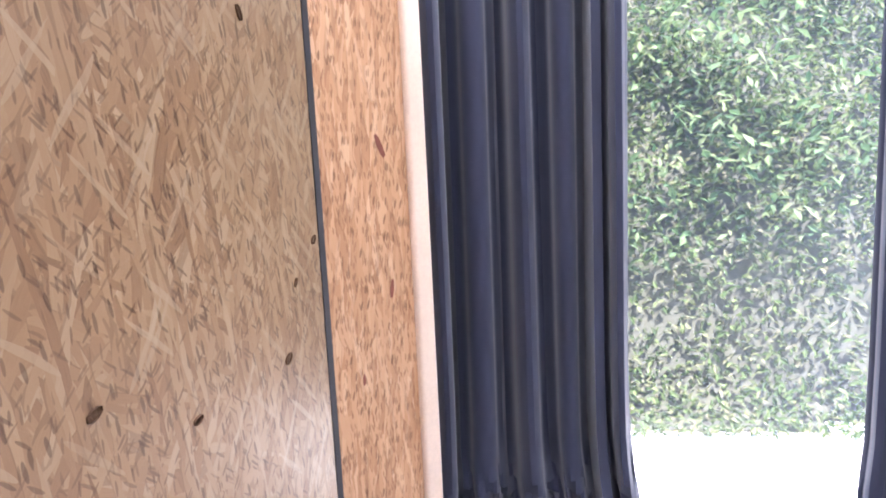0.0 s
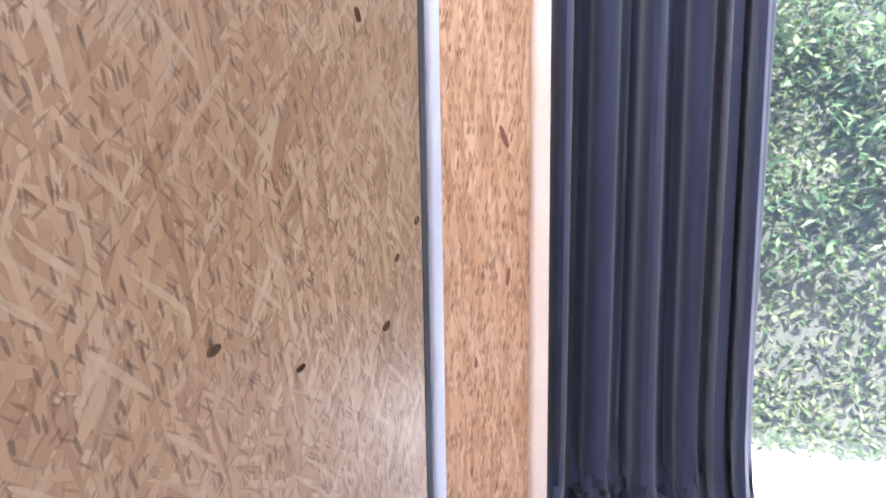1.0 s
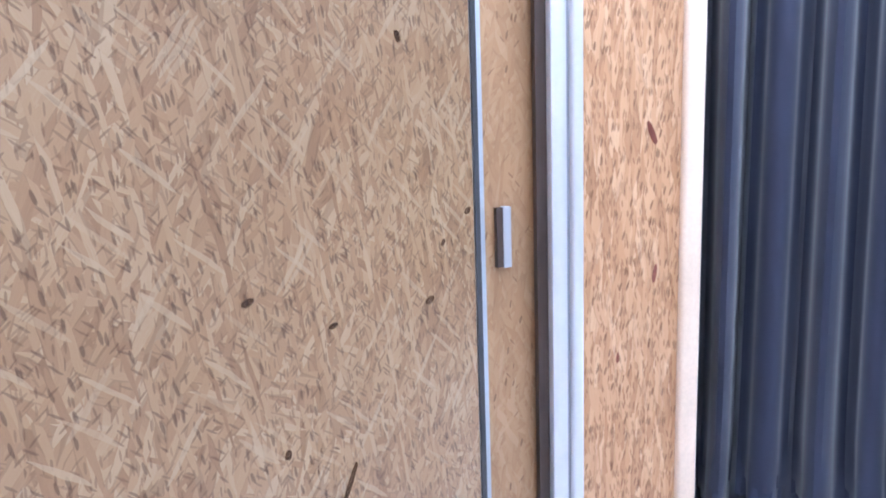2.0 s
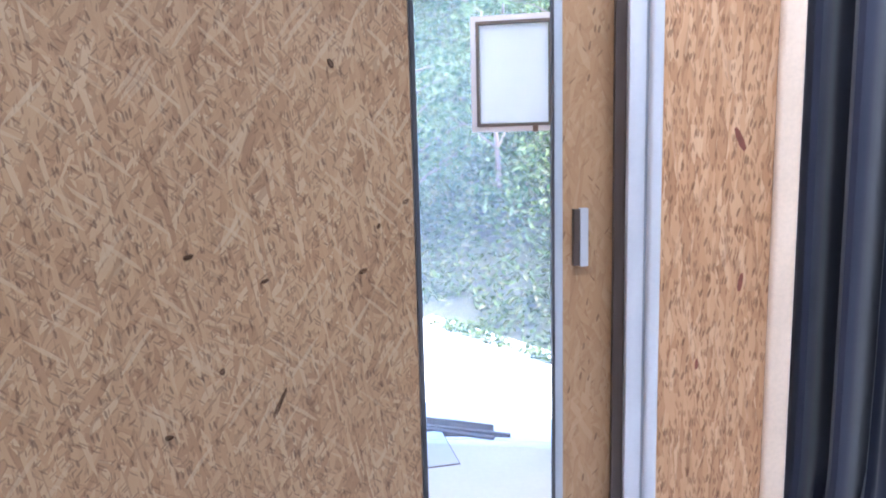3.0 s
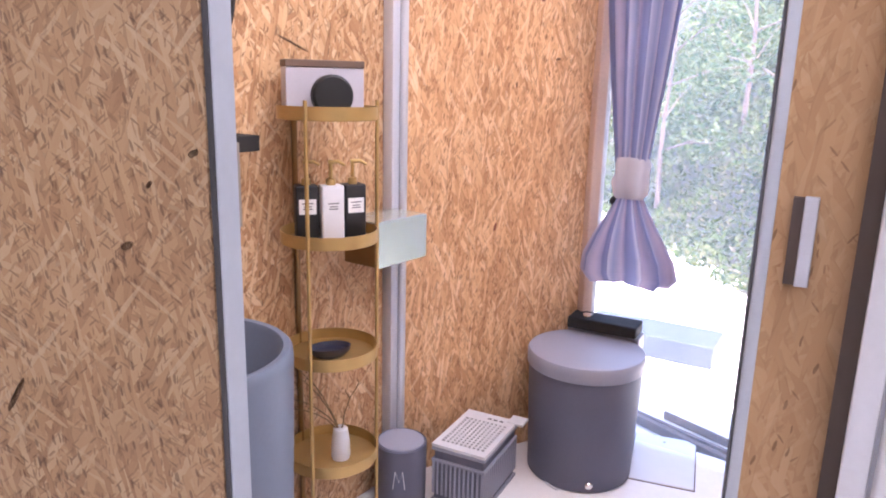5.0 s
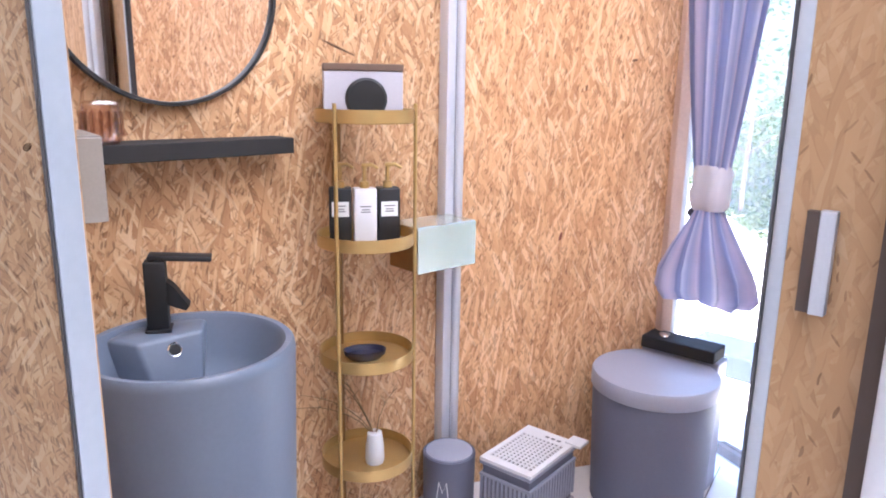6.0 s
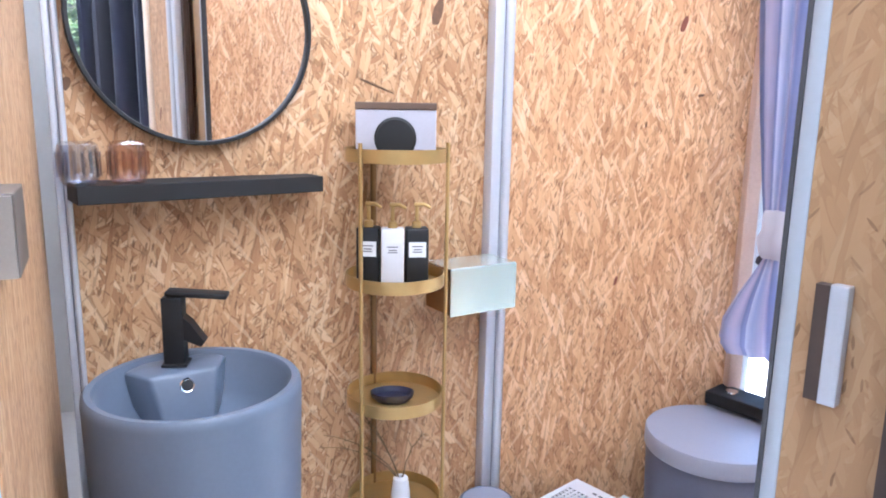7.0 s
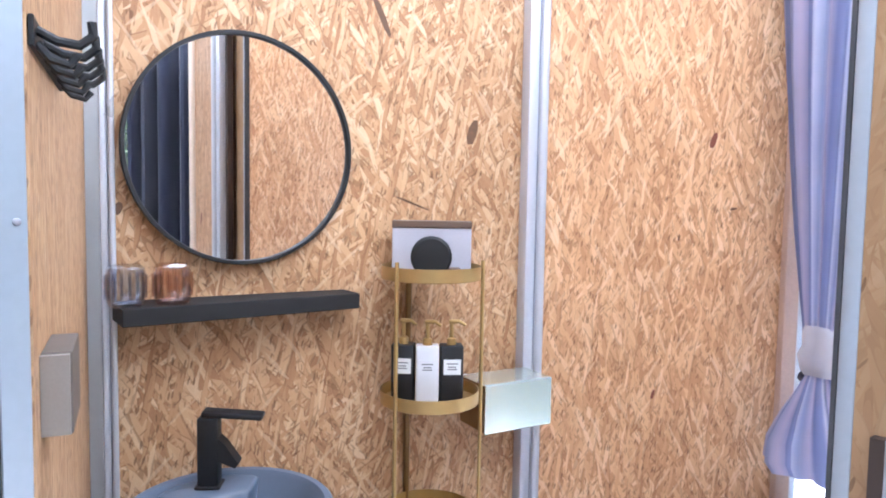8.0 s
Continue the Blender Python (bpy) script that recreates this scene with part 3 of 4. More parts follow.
def tied_curtain():
    ca = ring(88.5, 2.56)
    t = thing("tied_curtain", "blue and white striped curtain knotted over the toilet window", "curtain", pose(ca[0] + 0.022, ca[1], 0, 0, 0, -3.65) @ Matrix.Diagonal((0.92, 0.92, 1, 1)))

    def body(name, rows, material, label, folds, seed):
        bm = bmesh.new()
        uvl = bm.loops.layers.uv.new("UVMap")
        n = 96
        rings = []
        for z, w, dp, off, fl in rows:
            row = []
            for i in range(n):
                a = 2 * math.pi * i / n
                k = 1 + fl * math.sin(a * folds + seed) + fl * 0.5 * math.sin(a * (folds * 2 - 3) + 1.3 + z * 2)
                row.append(bm.verts.new((off + w * k * math.cos(a), dp * k * math.sin(a), z + 0.012 * fl * 5 * math.sin(3 * a))))
            rings.append(row)
        for j, (a, b) in enumerate(zip(rings, rings[1:])):
            for i in range(n):
                k = (i + 1) % n
                fc = bm.faces.new((a[i], a[k], b[k], b[i]))
                for lp, (ii, jj) in zip(fc.loops, ((i, j), (i + 1, j), (i + 1, j + 1), (i, j + 1))):
                    lp[uvl].uv = (ii / n, rows[jj][0])
        ob = part(name, bm, material, t, label)
        for p in ob.data.polygons:
            p.use_smooth = True
        return ob

    body("drape", [(1.09, 0.055, 0.045, 0, 0.05), (1.2, 0.066, 0.05, 0, 0.10), (1.4, 0.088, 0.055, -0.002, 0.13), (1.6, 0.108, 0.06, -0.004, 0.14),
                   (1.85, 0.132, 0.065, -0.004, 0.14), (2.2, 0.165, 0.065, -0.004, 0.14), (2.5, 0.185, 0.065, 0, 0.14)], M_STRIPE, "", 13, 0.4)
    body("tie_band", [(0.985, 0.052, 0.05, 0, 0.03), (1.0, 0.064, 0.06, 0.002, 0.04), (1.04, 0.070, 0.064, -0.003, 0.05), (1.07, 0.062, 0.058, 0.003, 0.05), (1.10, 0.066, 0.06, 0.004, 0.05), (1.125, 0.056, 0.05, 0, 0.04)], M_TIE, "pale cloth band knotted round the curtain", 5, 1.0)
    body("skirt", [(0.69, 0.135, 0.075, 0.012, 0.16), (0.72, 0.158, 0.085, 0.010, 0.16), (0.78, 0.150, 0.085, 0.006, 0.15), (0.86, 0.110, 0.07, 0, 0.13), (0.94, 0.066, 0.055, 0, 0.10), (0.99, 0.044, 0.042, 0, 0.05)], M_STRIPE, "", 11, 2.2)
    body("knot", [(0.955, 0.012, 0.012, -0.05, 0.02), (0.965, 0.022, 0.018, -0.052, 0.04), (0.98, 0.020, 0.018, -0.05, 0.04), (0.99, 0.008, 0.008, -0.05, 0.02)], M_SOAP, "small dark cord knot", 4, 0)


tied_curtain()


# ---- vent window in the sheet ----
def vent_window():
    a0, a1, z0, z1 = 78.9, 71.4, 1.40, 1.87
    p, q = ring(a0, 2.70), ring(a1, 2.70)
    w = math.dist(p, q)
    t = thing("vent_window", "small framed window with frosted pane set into the clear sheet", "window", wall_frame(*p, *q), kind="structure")

    def frame_bm(o, th, y0, y1):
        bm = bmesh.new()
        for x0, x1, c0, c1 in ((o, o + th, z0 + o, z1 - o), (w - o - th, w - o, z0 + o, z1 - o), (o + th, w - o - th, z0 + o, z0 + o + th), (o + th, w - o - th, z1 - o - th, z1 - o)):
            bmesh.ops.create_cube(bm, size=1, matrix=Matrix.LocRotScale(((x0 + x1) / 2, (y0 + y1) / 2, (c0 + c1) / 2), None, (x1 - x0, y1 - y0, c1 - c0)))
        return bm
    part("outer_frame", frame_bm(0.0, 0.022, -0.016, 0.016), M_WHITE, t, "white outer frame")
    part("inner_frame", frame_bm(0.022, 0.012, -0.020, 0.010), M_PULL_WOOD, t, "brown inner frame")
    part("pane", box_bm(0.036, w - 0.036, -0.004, 0.002, z0 + 0.036, z1 - 0.036), M_BAY_ROOF, t)
    part("latch", box_bm(w * 0.72, w * 0.72 + 0.022, -0.040, -0.016, z0 - 0.006, z0 + 0.022, 0.003, 2), M_BROWN, t, "small brown latch")


vent_window()


# ---- washbasin with tap ----
SINK = (-1.295, 0.64)
SINK_Z, SINK_R = 0.835, 0.213


def washbasin():
    t = thing("washbasin", "grey-blue round pedestal washbasin with a black tap hole deck", "washbasin", pose(*SINK, 0))
    bm = lathe_bm([(SINK_R * 0.90, 0.0), (SINK_R * 0.91, 0.03), (SINK_R, SINK_Z - 0.02), (SINK_R - 0.002, SINK_Z - 0.006), (SINK_R - 0.008, SINK_Z),
                   (SINK_R - 0.020, SINK_Z - 0.001), (SINK_R - 0.026, SINK_Z - 0.010), (SINK_R - 0.045, SINK_Z - 0.09), (SINK_R - 0.09, SINK_Z - 0.135), (0.03, SINK_Z - 0.15), (0.001, SINK_Z - 0.151)], 96)
    part("basin", bm, M_GREY, t, smooth=True)
    dk = bmesh.new()
    lo, hi = [], []
    for d, w, z in ((0.050, 0.050, -0.125), (0.088, 0.072, -0.014), (0.150, 0.112, -0.010), (0.188, 0.060, -0.010)):
        lo.append(dk.verts.new((-d, -w, SINK_Z + z)))
        hi.append(dk.verts.new((-d, w, SINK_Z + z)))
    base = [dk.verts.new((-0.150, -0.10, SINK_Z - 0.125)), dk.verts.new((-0.150, 0.10, SINK_Z - 0.125))]
    for k in range(3):
        dk.faces.new((lo[k], hi[k], hi[k + 1], lo[k + 1]))
    dk.faces.new((lo[0], lo[1], lo[2], base[0]))
    dk.faces.new((hi[0], base[1], hi[2], hi[1]))
    dk.faces.new((lo[0], base[0], base[1], hi[0]))
    dk.faces.new((base[0], lo[2], lo[3], hi[3], hi[2], base[1]))
    bmesh.ops.bevel(dk, geom=dk.edges[:], offset=0.008, segments=3, affect="EDGES", profile=0.5)
    part("tap_deck", dk, M_GREY, t, smooth=True, m=rot(-6))
    ov = pose(-0.082, 0.012, SINK_Z - 0.042, 0, 71, -6)
    part("overflow_ring", lathe_bm([(0.010, 0.0), (0.0165, 0.0), (0.0165, 0.005), (0.014, 0.008), (0.010, 0.006)], 28, False), M_CHROME, t, "chrome overflow ring", smooth=True, m=ov)
    part("overflow_hole", lathe_bm([(0.001, 0.001), (0.0118, 0.001), (0.0118, 0.0078), (0.001, 0.0078)], 24), M_BLACK, t, m=ov)
    part("waste", lathe_bm([(0.001, 0), (0.03, 0), (0.028, 0.006), (0.001, 0.008)], 28), M_BLACK, t, m=pose(0, 0, SINK_Z - 0.15))
    tp = thing("basin_tap", "matt black single-lever tap standing on the washbasin", "tap", pose(SINK[0] - 0.140, SINK[1] + 0.013, SINK_Z - 0.010, 0, 0, 56))
    part("foot", box_bm(-0.027, 0.027, -0.025, 0.025, 0, 0.006, 0.002, 2), M_BLACK, tp)
    part("column", box_bm(-0.022, 0.022, -0.021, 0.021, 0.006, 0.155, 0.004, 3), M_BLACK, tp, smooth=True)
    part("lever", box_bm(-0.024, 0.105, -0.0215, 0.0215, 0.157, 0.168, 0.003, 2), M_BLACK, tp, smooth=True, m=pose(0, 0, 0, 0, 4, 0))
    sp = bmesh.new()
    pr = [(0.02, 0.060), (0.058, 0.044), (0.066, 0.054), (0.060, 0.062), (0.036, 0.098), (0.02, 0.112)]
    f = [sp.verts.new((x, -0.018, z)) for x, z in pr]
    g = [sp.verts.new((x, 0.018, z)) for x, z in pr]
    sp.faces.new(f)
    sp.faces.new(g)
    for i in range(len(pr)):
        j = (i + 1) % len(pr)
        sp.faces.new((f[i], f[j], g[j], g[i]))
    part("spout", sp, M_BLACK, tp)


washbasin()

# ---- mirror, shelf, glasses ----
def round_mirror():
    t = thing("round_mirror", "round mirror with a thin black frame on the strand board", "mirror", W1 @ pose(0.338, -0.009, 1.568, 90, 0, 3.6))
    part("glass", lathe_bm([(0.001, 0.004), (0.262, 0.004), (0.262, 0.013), (0.001, 0.013)], 96), M_MIRROR, t, "silvered mirror glass")
    part("frame", lathe_bm([(0.262, 0.002), (0.271, 0.002), (0.272, 0.022), (0.2705, 0.024), (0.263, 0.024), (0.262, 0.022), (0.262, 0.002)], 96, False), M_BLACK, t, "thin black metal frame", smooth=True)


round_mirror()
SHELF = wall_frame(-1.475, 0.489, -1.443, 1.037)      # front edge of the shelf; the wall is on local +y
sh = part("wall_shelf", box_bm(0.0, 0.549, 0.0, 0.13, 1.183, 1.221, 0.002, 2), M_BLACK_WOOD, m=SHELF)
tagged(sh, "black wooden shelf under the mirror", "shelf")


def tumbler(x, material, label):
    t = thing("tumbler", label, "glass", SHELF @ pose(x, 0.042, 1.2215), group="tumblers on the shelf")
    n = 36
    prof = [(0.028, 0.088), (0.037, 0.082), (0.0415, 0.06), (0.0415, 0.03), (0.036, 0.006), (0.031, 0.0), (0.0285, 0.0), (0.033, 0.008), (0.038, 0.03), (0.038, 0.06), (0.034, 0.078), (0.001, 0.082), ]
    bm = lathe_bm([(0.001, 0.088)] + prof, n)
    part("bowl", bm, material, t, smooth=True)
    rbm = bmesh.new()
    for i in range(16):
        a = 2 * math.pi * i / 16
        bmesh.ops.create_cube(rbm, size=1, matrix=rot(math.degrees(a)) @ Matrix.LocRotScale((0.0412, 0, 0.042), None, (0.003, 0.006, 0.05)))
    part("ribs", rbm, material, t, "raised upright ribs")


tumbler(0.015, M_GLASS_BLUE, "upturned ribbed smoky glass tumbler on the shelf")
tumbler(0.110, M_GLASS_ROSE, "upturned ribbed rose-tinted glass tumbler on the shelf")

# ---- tiered stand ----
STAND = Vector((-1.360, 1.196))
TRAY_Z = (1.292, 0.976, 0.655, 0.350, 0.06)
VIEW = 142.0     # turn of the stand


def stand():
    t = thing("tiered_stand", "gold round five-tier metal stand with rimmed trays", "stand", pose(STAND.x, STAND.y, 0, 0, 0, VIEW - 90))
    for z in TRAY_Z:
        part("tray", lathe_bm([(0.001, z - 0.034), (0.125, z - 0.034), (0.127, z - 0.032), (0.127, z), (0.1245, z), (0.1245, z - 0.030), (0.001, z - 0.030)], 64), M_GOLD, t, smooth=True)
    for a in (0, 232, 118):
        ca, sa = 0.1315 * math.cos(radians(a)), 0.1315 * math.sin(radians(a))
        wide = a == 118
        part("rod", tube_bm([(ca, sa, 0.0), (ca, sa, 0.7), (ca, sa, 1.306)], 0.0085 if wide else 0.0052, 10), M_BRONZE if wide else M_GOLD, t, smooth=True)


stand()
SM = pose(STAND.x, STAND.y, 0, 0, 0, VIEW - 90)        # local x to the right as one stands before it, y away


def pump_bottle(x, y, turn, body_mat, label_mat, label, z=TRAY_Z[1] - 0.0295):
    t = thing("pump_bottle", label, "bottle", SM @ pose(x, y, z, 0, 0, turn), group="bottles on the stand")
    part("body", box_bm(-0.0285, 0.0285, -0.0225, 0.0225, 0, 0.150, 0.004, 3), body_mat, t, smooth=True)
    part("paper_label", box_bm(-0.0215, 0.0215, -0.0232, -0.0226, 0.078, 0.116), label_mat, t, "small paper label")
    for k, (w, zz) in enumerate(((0.014, 0.104), (0.010, 0.096), (0.012, 0.090))):
        part("print_line", box_bm(-w, w, -0.0238, -0.0233, zz, zz + 0.0028), M_INK, t)
    part("collar", lathe_bm([(0.001, 0.150), (0.012, 0.150), (0.012, 0.165), (0.007, 0.168), (0.001, 0.168)], 20), M_GOLD, t, smooth=True)
    part("pump_stem", tube_bm([(0, 0, 0.167), (0, 0, 0.205)], 0.0052, 8), M_GOLD, t, smooth=True)
    part("pump_head", tube_bm([(-0.006, 0, 0.207), (0.018, -0.006, 0.209), (0.034, -0.012, 0.200)], 0.0062, 8, 0.6), M_GOLD, t, smooth=True)


pump_bottle(-0.066, -0.03, -4, M_BLACK, M_PAPER, "square black pump bottle with a white label on the stand")
pump_bottle(-0.006, -0.045, 2, M_WHITE, M_WHITE, "square white pump bottle with faint print on the stand")
pump_bottle(0.054, -0.035, 6, M_BLACK, M_PAPER, "square black pump bottle with a white label on the stand")


def tray_top():
    z = TRAY_Z[0] - 0.0295
    t = thing("tissue_box", "white tissue box with a brown top edge on the stand", "tissue box", SM @ pose(0.0, 0.045, z))
    part("body", box_bm(-0.101, 0.101, -0.03, 0.03, 0, 0.122, 0.003, 2), M_MILKY, t)
    part("top_edge", box_bm(-0.102, 0.102, -0.0325, 0.0325, 0.122, 0.140, 0.002, 2), M_BROWN, t, "brown top edge")
    c = thing("round_speaker", "black round speaker standing in front of the tissue box", "speaker", SM @ pose(0.0, -0.045, z + 0.054, 90, 0, 0))
    part("disc", lathe_bm([(0.001, -0.018), (0.045, -0.018), (0.051, -0.012), (0.051, 0.012), (0.045, 0.018), (0.001, 0.018)], 48), M_BLACK, c, smooth=True)
    part("foot", box_bm(-0.024, 0.024, -0.0538, -0.044, -0.02, 0.02, 0.002, 2), M_BLACK, c)
    # brown layers added for the dark, shadowed item right of the speaker
    d = thing("dark_brown_item", "low brown shape added on the top tray for a dark shadowed item", "cloth", SM @ pose(0.062, -0.035, z))
    part("fold", box_bm(-0.03, 0.024, -0.028, 0.03, 0, 0.012, 0.005, 3), M_BROWN, d, smooth=True)
    part("upper_layer", box_bm(-0.026, 0.012, -0.022, 0.024, 0.0125, 0.026, 0.006, 3), M_BROWN, d, smooth=True)


tray_top()


def soap_dish():
    t = thing("soap_dish", "dark blue oval soap dish on the stand", "soap dish", SM @ pose(-0.006, -0.012, TRAY_Z[2] - 0.0297) @ Matrix.Diagonal((1.25, 0.85, 1, 1)))
    part("dish", lathe_bm([(0.001, 0), (0.032, 0), (0.044, 0.014), (0.0465, 0.027), (0.044, 0.027), (0.038, 0.014), (0.001, 0.009)], 40), M_SOAP, t, smooth=True)


soap_dish()


def vase():
    t = thing("vase", "small white ceramic vase with dry twigs", "vase", SM @ pose(0.018, -0.025, TRAY_Z[3] - 0.0297))
    part("body", lathe_bm([(0.001, 0), (0.024, 0), (0.027, 0.01), (0.0255, 0.05), (0.0215, 0.078), (0.020, 0.090), (0.013, 0.095), (0.009, 0.094), (0.008, 0.07), (0.001, 0.068)], 36), M_WHITE, t, smooth=True)
    rnd = random.Random(3)
    for k, (ex, ey, ez, bend) in enumerate(((-0.15, 0.02, 0.26, 0.02), (-0.20, -0.05, 0.20, 0.04), (0.07, 0.02, 0.18, -0.05), (-0.13, 0.05, 0.19, 0.01), (-0.21, 0.0, 0.15, 0.05))):
        pts = []
        for i in range(9):
            f = i / 8
            pts.append((ex * f ** 1.2 + rnd.uniform(-0.003, 0.003), ey * f, 0.075 + ez * f - abs(bend) * f * f + 0.02 * math.sin(f * 3)))
        tw = part("twig", tube_bm(pts, 0.0021, 5, 0.4), M_TWIG, t, "dry brown twig")
        for i in (4, 6):
            a = Vector(pts[i])
            part("side_shoot", tube_bm([a, a + Vector((rnd.uniform(-0.02, 0.02), rnd.uniform(-0.01, 0.01), 0.018)), a + Vector((rnd.uniform(-0.035, 0.03), 0, 0.028))], 0.0014, 5, 0.4), M_TWIG, tw)


vase()

# ---- steel box on the corner post ----
def towel_box():
    t = thing("towel_box", "satin steel box fixed to the wall beside the post", "dispenser", W1)
    s1, s0 = 1.142, 0.925
    part("body", box_bm(s0, s1, -0.178, -0.052, 0.842, 0.968, 0.002, 2), M_BRONZE, t)
    part("front", box_bm(s0 - 0.001, s1 + 0.001, -0.1825, -0.1785, 0.840, 0.970, 0.001, 1), M_STEEL, t, "shiny pale steel front")
    part("bracket", box_bm(s0 + 0.05, s1 - 0.05, -0.052, 0.0, 0.87, 0.94), M_BRONZE, t)
    part("lid", box_bm(s0, s1, -0.178, -0.052, 0.9685, 0.972, 0.001, 1), M_STEEL, t)


towel_box()

# ---- bin, crate, toilet ----
def bin_thing():
    t = thing("waste_bin", "small grey round bin with a sunken lid", "bin", pose(-1.335, 1.53, 0))
    part("body", lathe_bm([(0.001, 0), (0.078, 0), (0.081, 0.004), (0.084, 0.214), (0.080, 0.218), (0.076, 0.214), (0.001, 0.212)], 48), M_BARREL, t, smooth=True)
    part("lid", lathe_bm([(0.001, 0.2125), (0.0745, 0.2145), (0.0745, 0.219), (0.06, 0.221), (0.001, 0.221)], 48), M_LID, t, "paler grey lid", smooth=True)
    mk = part("mark", tube_bm([(0.087 * math.cos(a), 0.087 * math.sin(a), z) for a, z in ((-1.32, 0.09), (-1.24, 0.15), (-1.1, 0.115), (-0.96, 0.15), (-0.88, 0.09))], 0.0014, 6), M_WHITE, t, "thin pale zigzag mark")


bin_thing()


def crate():
    lx, ly, h = 0.19, 0.285, 0.21
    t = thing("plastic_crate", "white plastic crate with a lattice lid and slotted grey sides", "crate", pose(-1.246, 1.575, 0, 0, 0, 1.0))
    part("core", box_bm(0.008, lx - 0.008, 0.008, ly - 0.008, 0.006, h - 0.012), M_BARREL, t, "dark grey inside of the crate")
    bars = bmesh.new()

    def b(x0, x1, y0, y1, z0, z1):
        bmesh.ops.create_cube(bars, size=1, matrix=Matrix.LocRotScale(((x0 + x1) / 2, (y0 + y1) / 2, (z0 + z1) / 2), None, (x1 - x0, y1 - y0, z1 - z0)))
    b(0, lx, 0, 0.03, h - 0.01, h)
    b(0, lx, ly - 0.06, ly, h - 0.01, h)
    b(0, 0.018, 0.03, ly - 0.06, h - 0.01, h)
    b(lx - 0.018, lx, 0.03, ly - 0.06, h - 0.01, h)
    nx, ny = 10, 12
    for i in range(1, nx):
        x = 0.018 + (lx - 0.036) * i / nx
        b(x - 0.0028, x + 0.0028, 0.03, ly - 0.06, h - 0.0098, h - 0.0002)
    for j in range(1, ny):
        y = 0.03 + (ly - 0.09) * j / ny
        b(0.018, lx - 0.018, y - 0.0028, y + 0.0028, h - 0.0096, h - 0.0004)
    part("lattice_lid", bars, M_WHITE, t, "white lattice lid")
    for i in range(12):
        x = lx * (i + 0.5) / 12
        part("slat", box_bm(x - 0.0035, x + 0.0035, 0.0, 0.006, h * 0.145, h * 0.695), M_LID, t)
    for i in range(17):
        y = ly * (i + 0.5) / 17
        for x in (0.003, lx - 0.003):
            part("slat", box_bm(x - 0.003, x + 0.003, y - 0.0035, y + 0.0035, h * 0.145, h * 0.695), M_LID, t)
    for z in (0.006, h * 0.72, h - 0.018):
        part("side_band", box_bm(0.0, lx, 0.0, ly, z - 0.005, z + 0.005, 0.001, 1), M_LID, t, "pale band round the slotted sides")
    for k in range(3):
        part("print_line", box_bm(lx - 0.10 + 0.022 * k, lx - 0.086 + 0.022 * k, ly - 0.04, ly - 0.03, h, h + 0.0006), M_INK, t)
    part("handle_tab", box_bm(lx - 0.03, lx + 0.028, ly - 0.03, ly + 0.03, h - 0.006, h + 0.004, 0.002, 2), M_WHITE, t)


crate()


def toilet():
    t = thing("toilet", "grey round drum-shaped toilet with a flat lid and dark cistern", "toilet", pose(-0.888, 2.04, 0))
    part("drum", lathe_bm([(0.001, 0), (0.178, 0), (0.184, 0.006), (0.198, 0.396), (0.1975, 0.402), (0.001, 0.402)], 72), M_BARREL, t, smooth=True)
    part("lid", lathe_bm([(0.001, 0.404), (0.2005, 0.404), (0.2035, 0.408), (0.2035, 0.450), (0.199, 0.457), (0.001, 0.459)], 72), M_LID, t, "flat paler grey lid", smooth=True)
    kn = part("drain_cap", lathe_bm([(0.001, 0), (0.013, 0), (0.013, 0.006), (0.009, 0.010), (0.001, 0.010)], 20), M_CHROME, t, "round chrome drain cap", smooth=True, m=pose(0.086, -0.158, 0.030, 87, 0, 28))
    part("cistern", box_bm(-0.125, 0.145, 0.165, 0.25, 0.0, 0.468, 0.006, 2), M_LID, t)
    ct = part("cistern_lid", box_bm(-0.122, 0.135, 0.145, 0.252, 0.4695, 0.512, 0.005, 2), M_BLACK_WOOD, t, "dark flat cistern lid")
    part("flush_button", lathe_bm([(0.001, 0.512), (0.02, 0.512), (0.019, 0.517), (0.001, 0.518)], 24), M_CHROME, ct, "round chrome flush button", m=pose(-0.06, 0.20, 0))
    part("cord", tube_bm([(-0.19 + 0.02 * i, -0.02 - 0.20 * math.sin(math.pi * i / 20) * 0.9, 0.006) for i in range(10)], 0.0035, 6), M_WHITE, t, "thin white cord on the floor")


toilet()

fs = part("floor_hatch", box_bm(0, 0.225, 0, 0.36, 0.0, 0.006, 0.002, 1), M_WHITE, m=pose(-0.71, 2.05, 0, 0, 0, 8))
tagged(fs, "thin white hatch plate lying on the floor", "hatch")
hs = part("hatch_seam", box_bm(-0.004, 0.229, -0.004, 0.364, 0.0, 0.0022), M_OLD_WOOD, fs, "dark seam round the plate")
part("hatch_screw", lathe_bm([(0.001, 0.006), (0.006, 0.006), (0.005, 0.008), (0.001, 0.008)], 12), M_OLD_WOOD, fs, m=pose(0.11, 0.31, 0))

# ---- hooks and pull on the inner face of the partition ----
def hook_rail():
    t = thing("hook_rail", "black metal coat hook rail on the strand board", "hooks", HOOKS)
    part("rail", box_bm(0.008, 0.34, -0.006, -0.0005, 1.598, 1.628, 0.001, 1), M_BLACK, t)
    for i in range(5):
        x = 0.03 + 0.070 * i
        part("upper_hook", tube_bm([(x, -0.006, 1.617), (x, -0.024, 1.608), (x, -0.044, 1.606), (x, -0.056, 1.616), (x, -0.055, 1.630)], 0.005, 8), M_BLACK, t, smooth=True)
        part("lower_hook", tube_bm([(x, -0.006, 1.604), (x, -0.018, 1.590), (x, -0.034, 1.586), (x, -0.042, 1.596)], 0.0045, 8), M_BLACK, t, smooth=True)


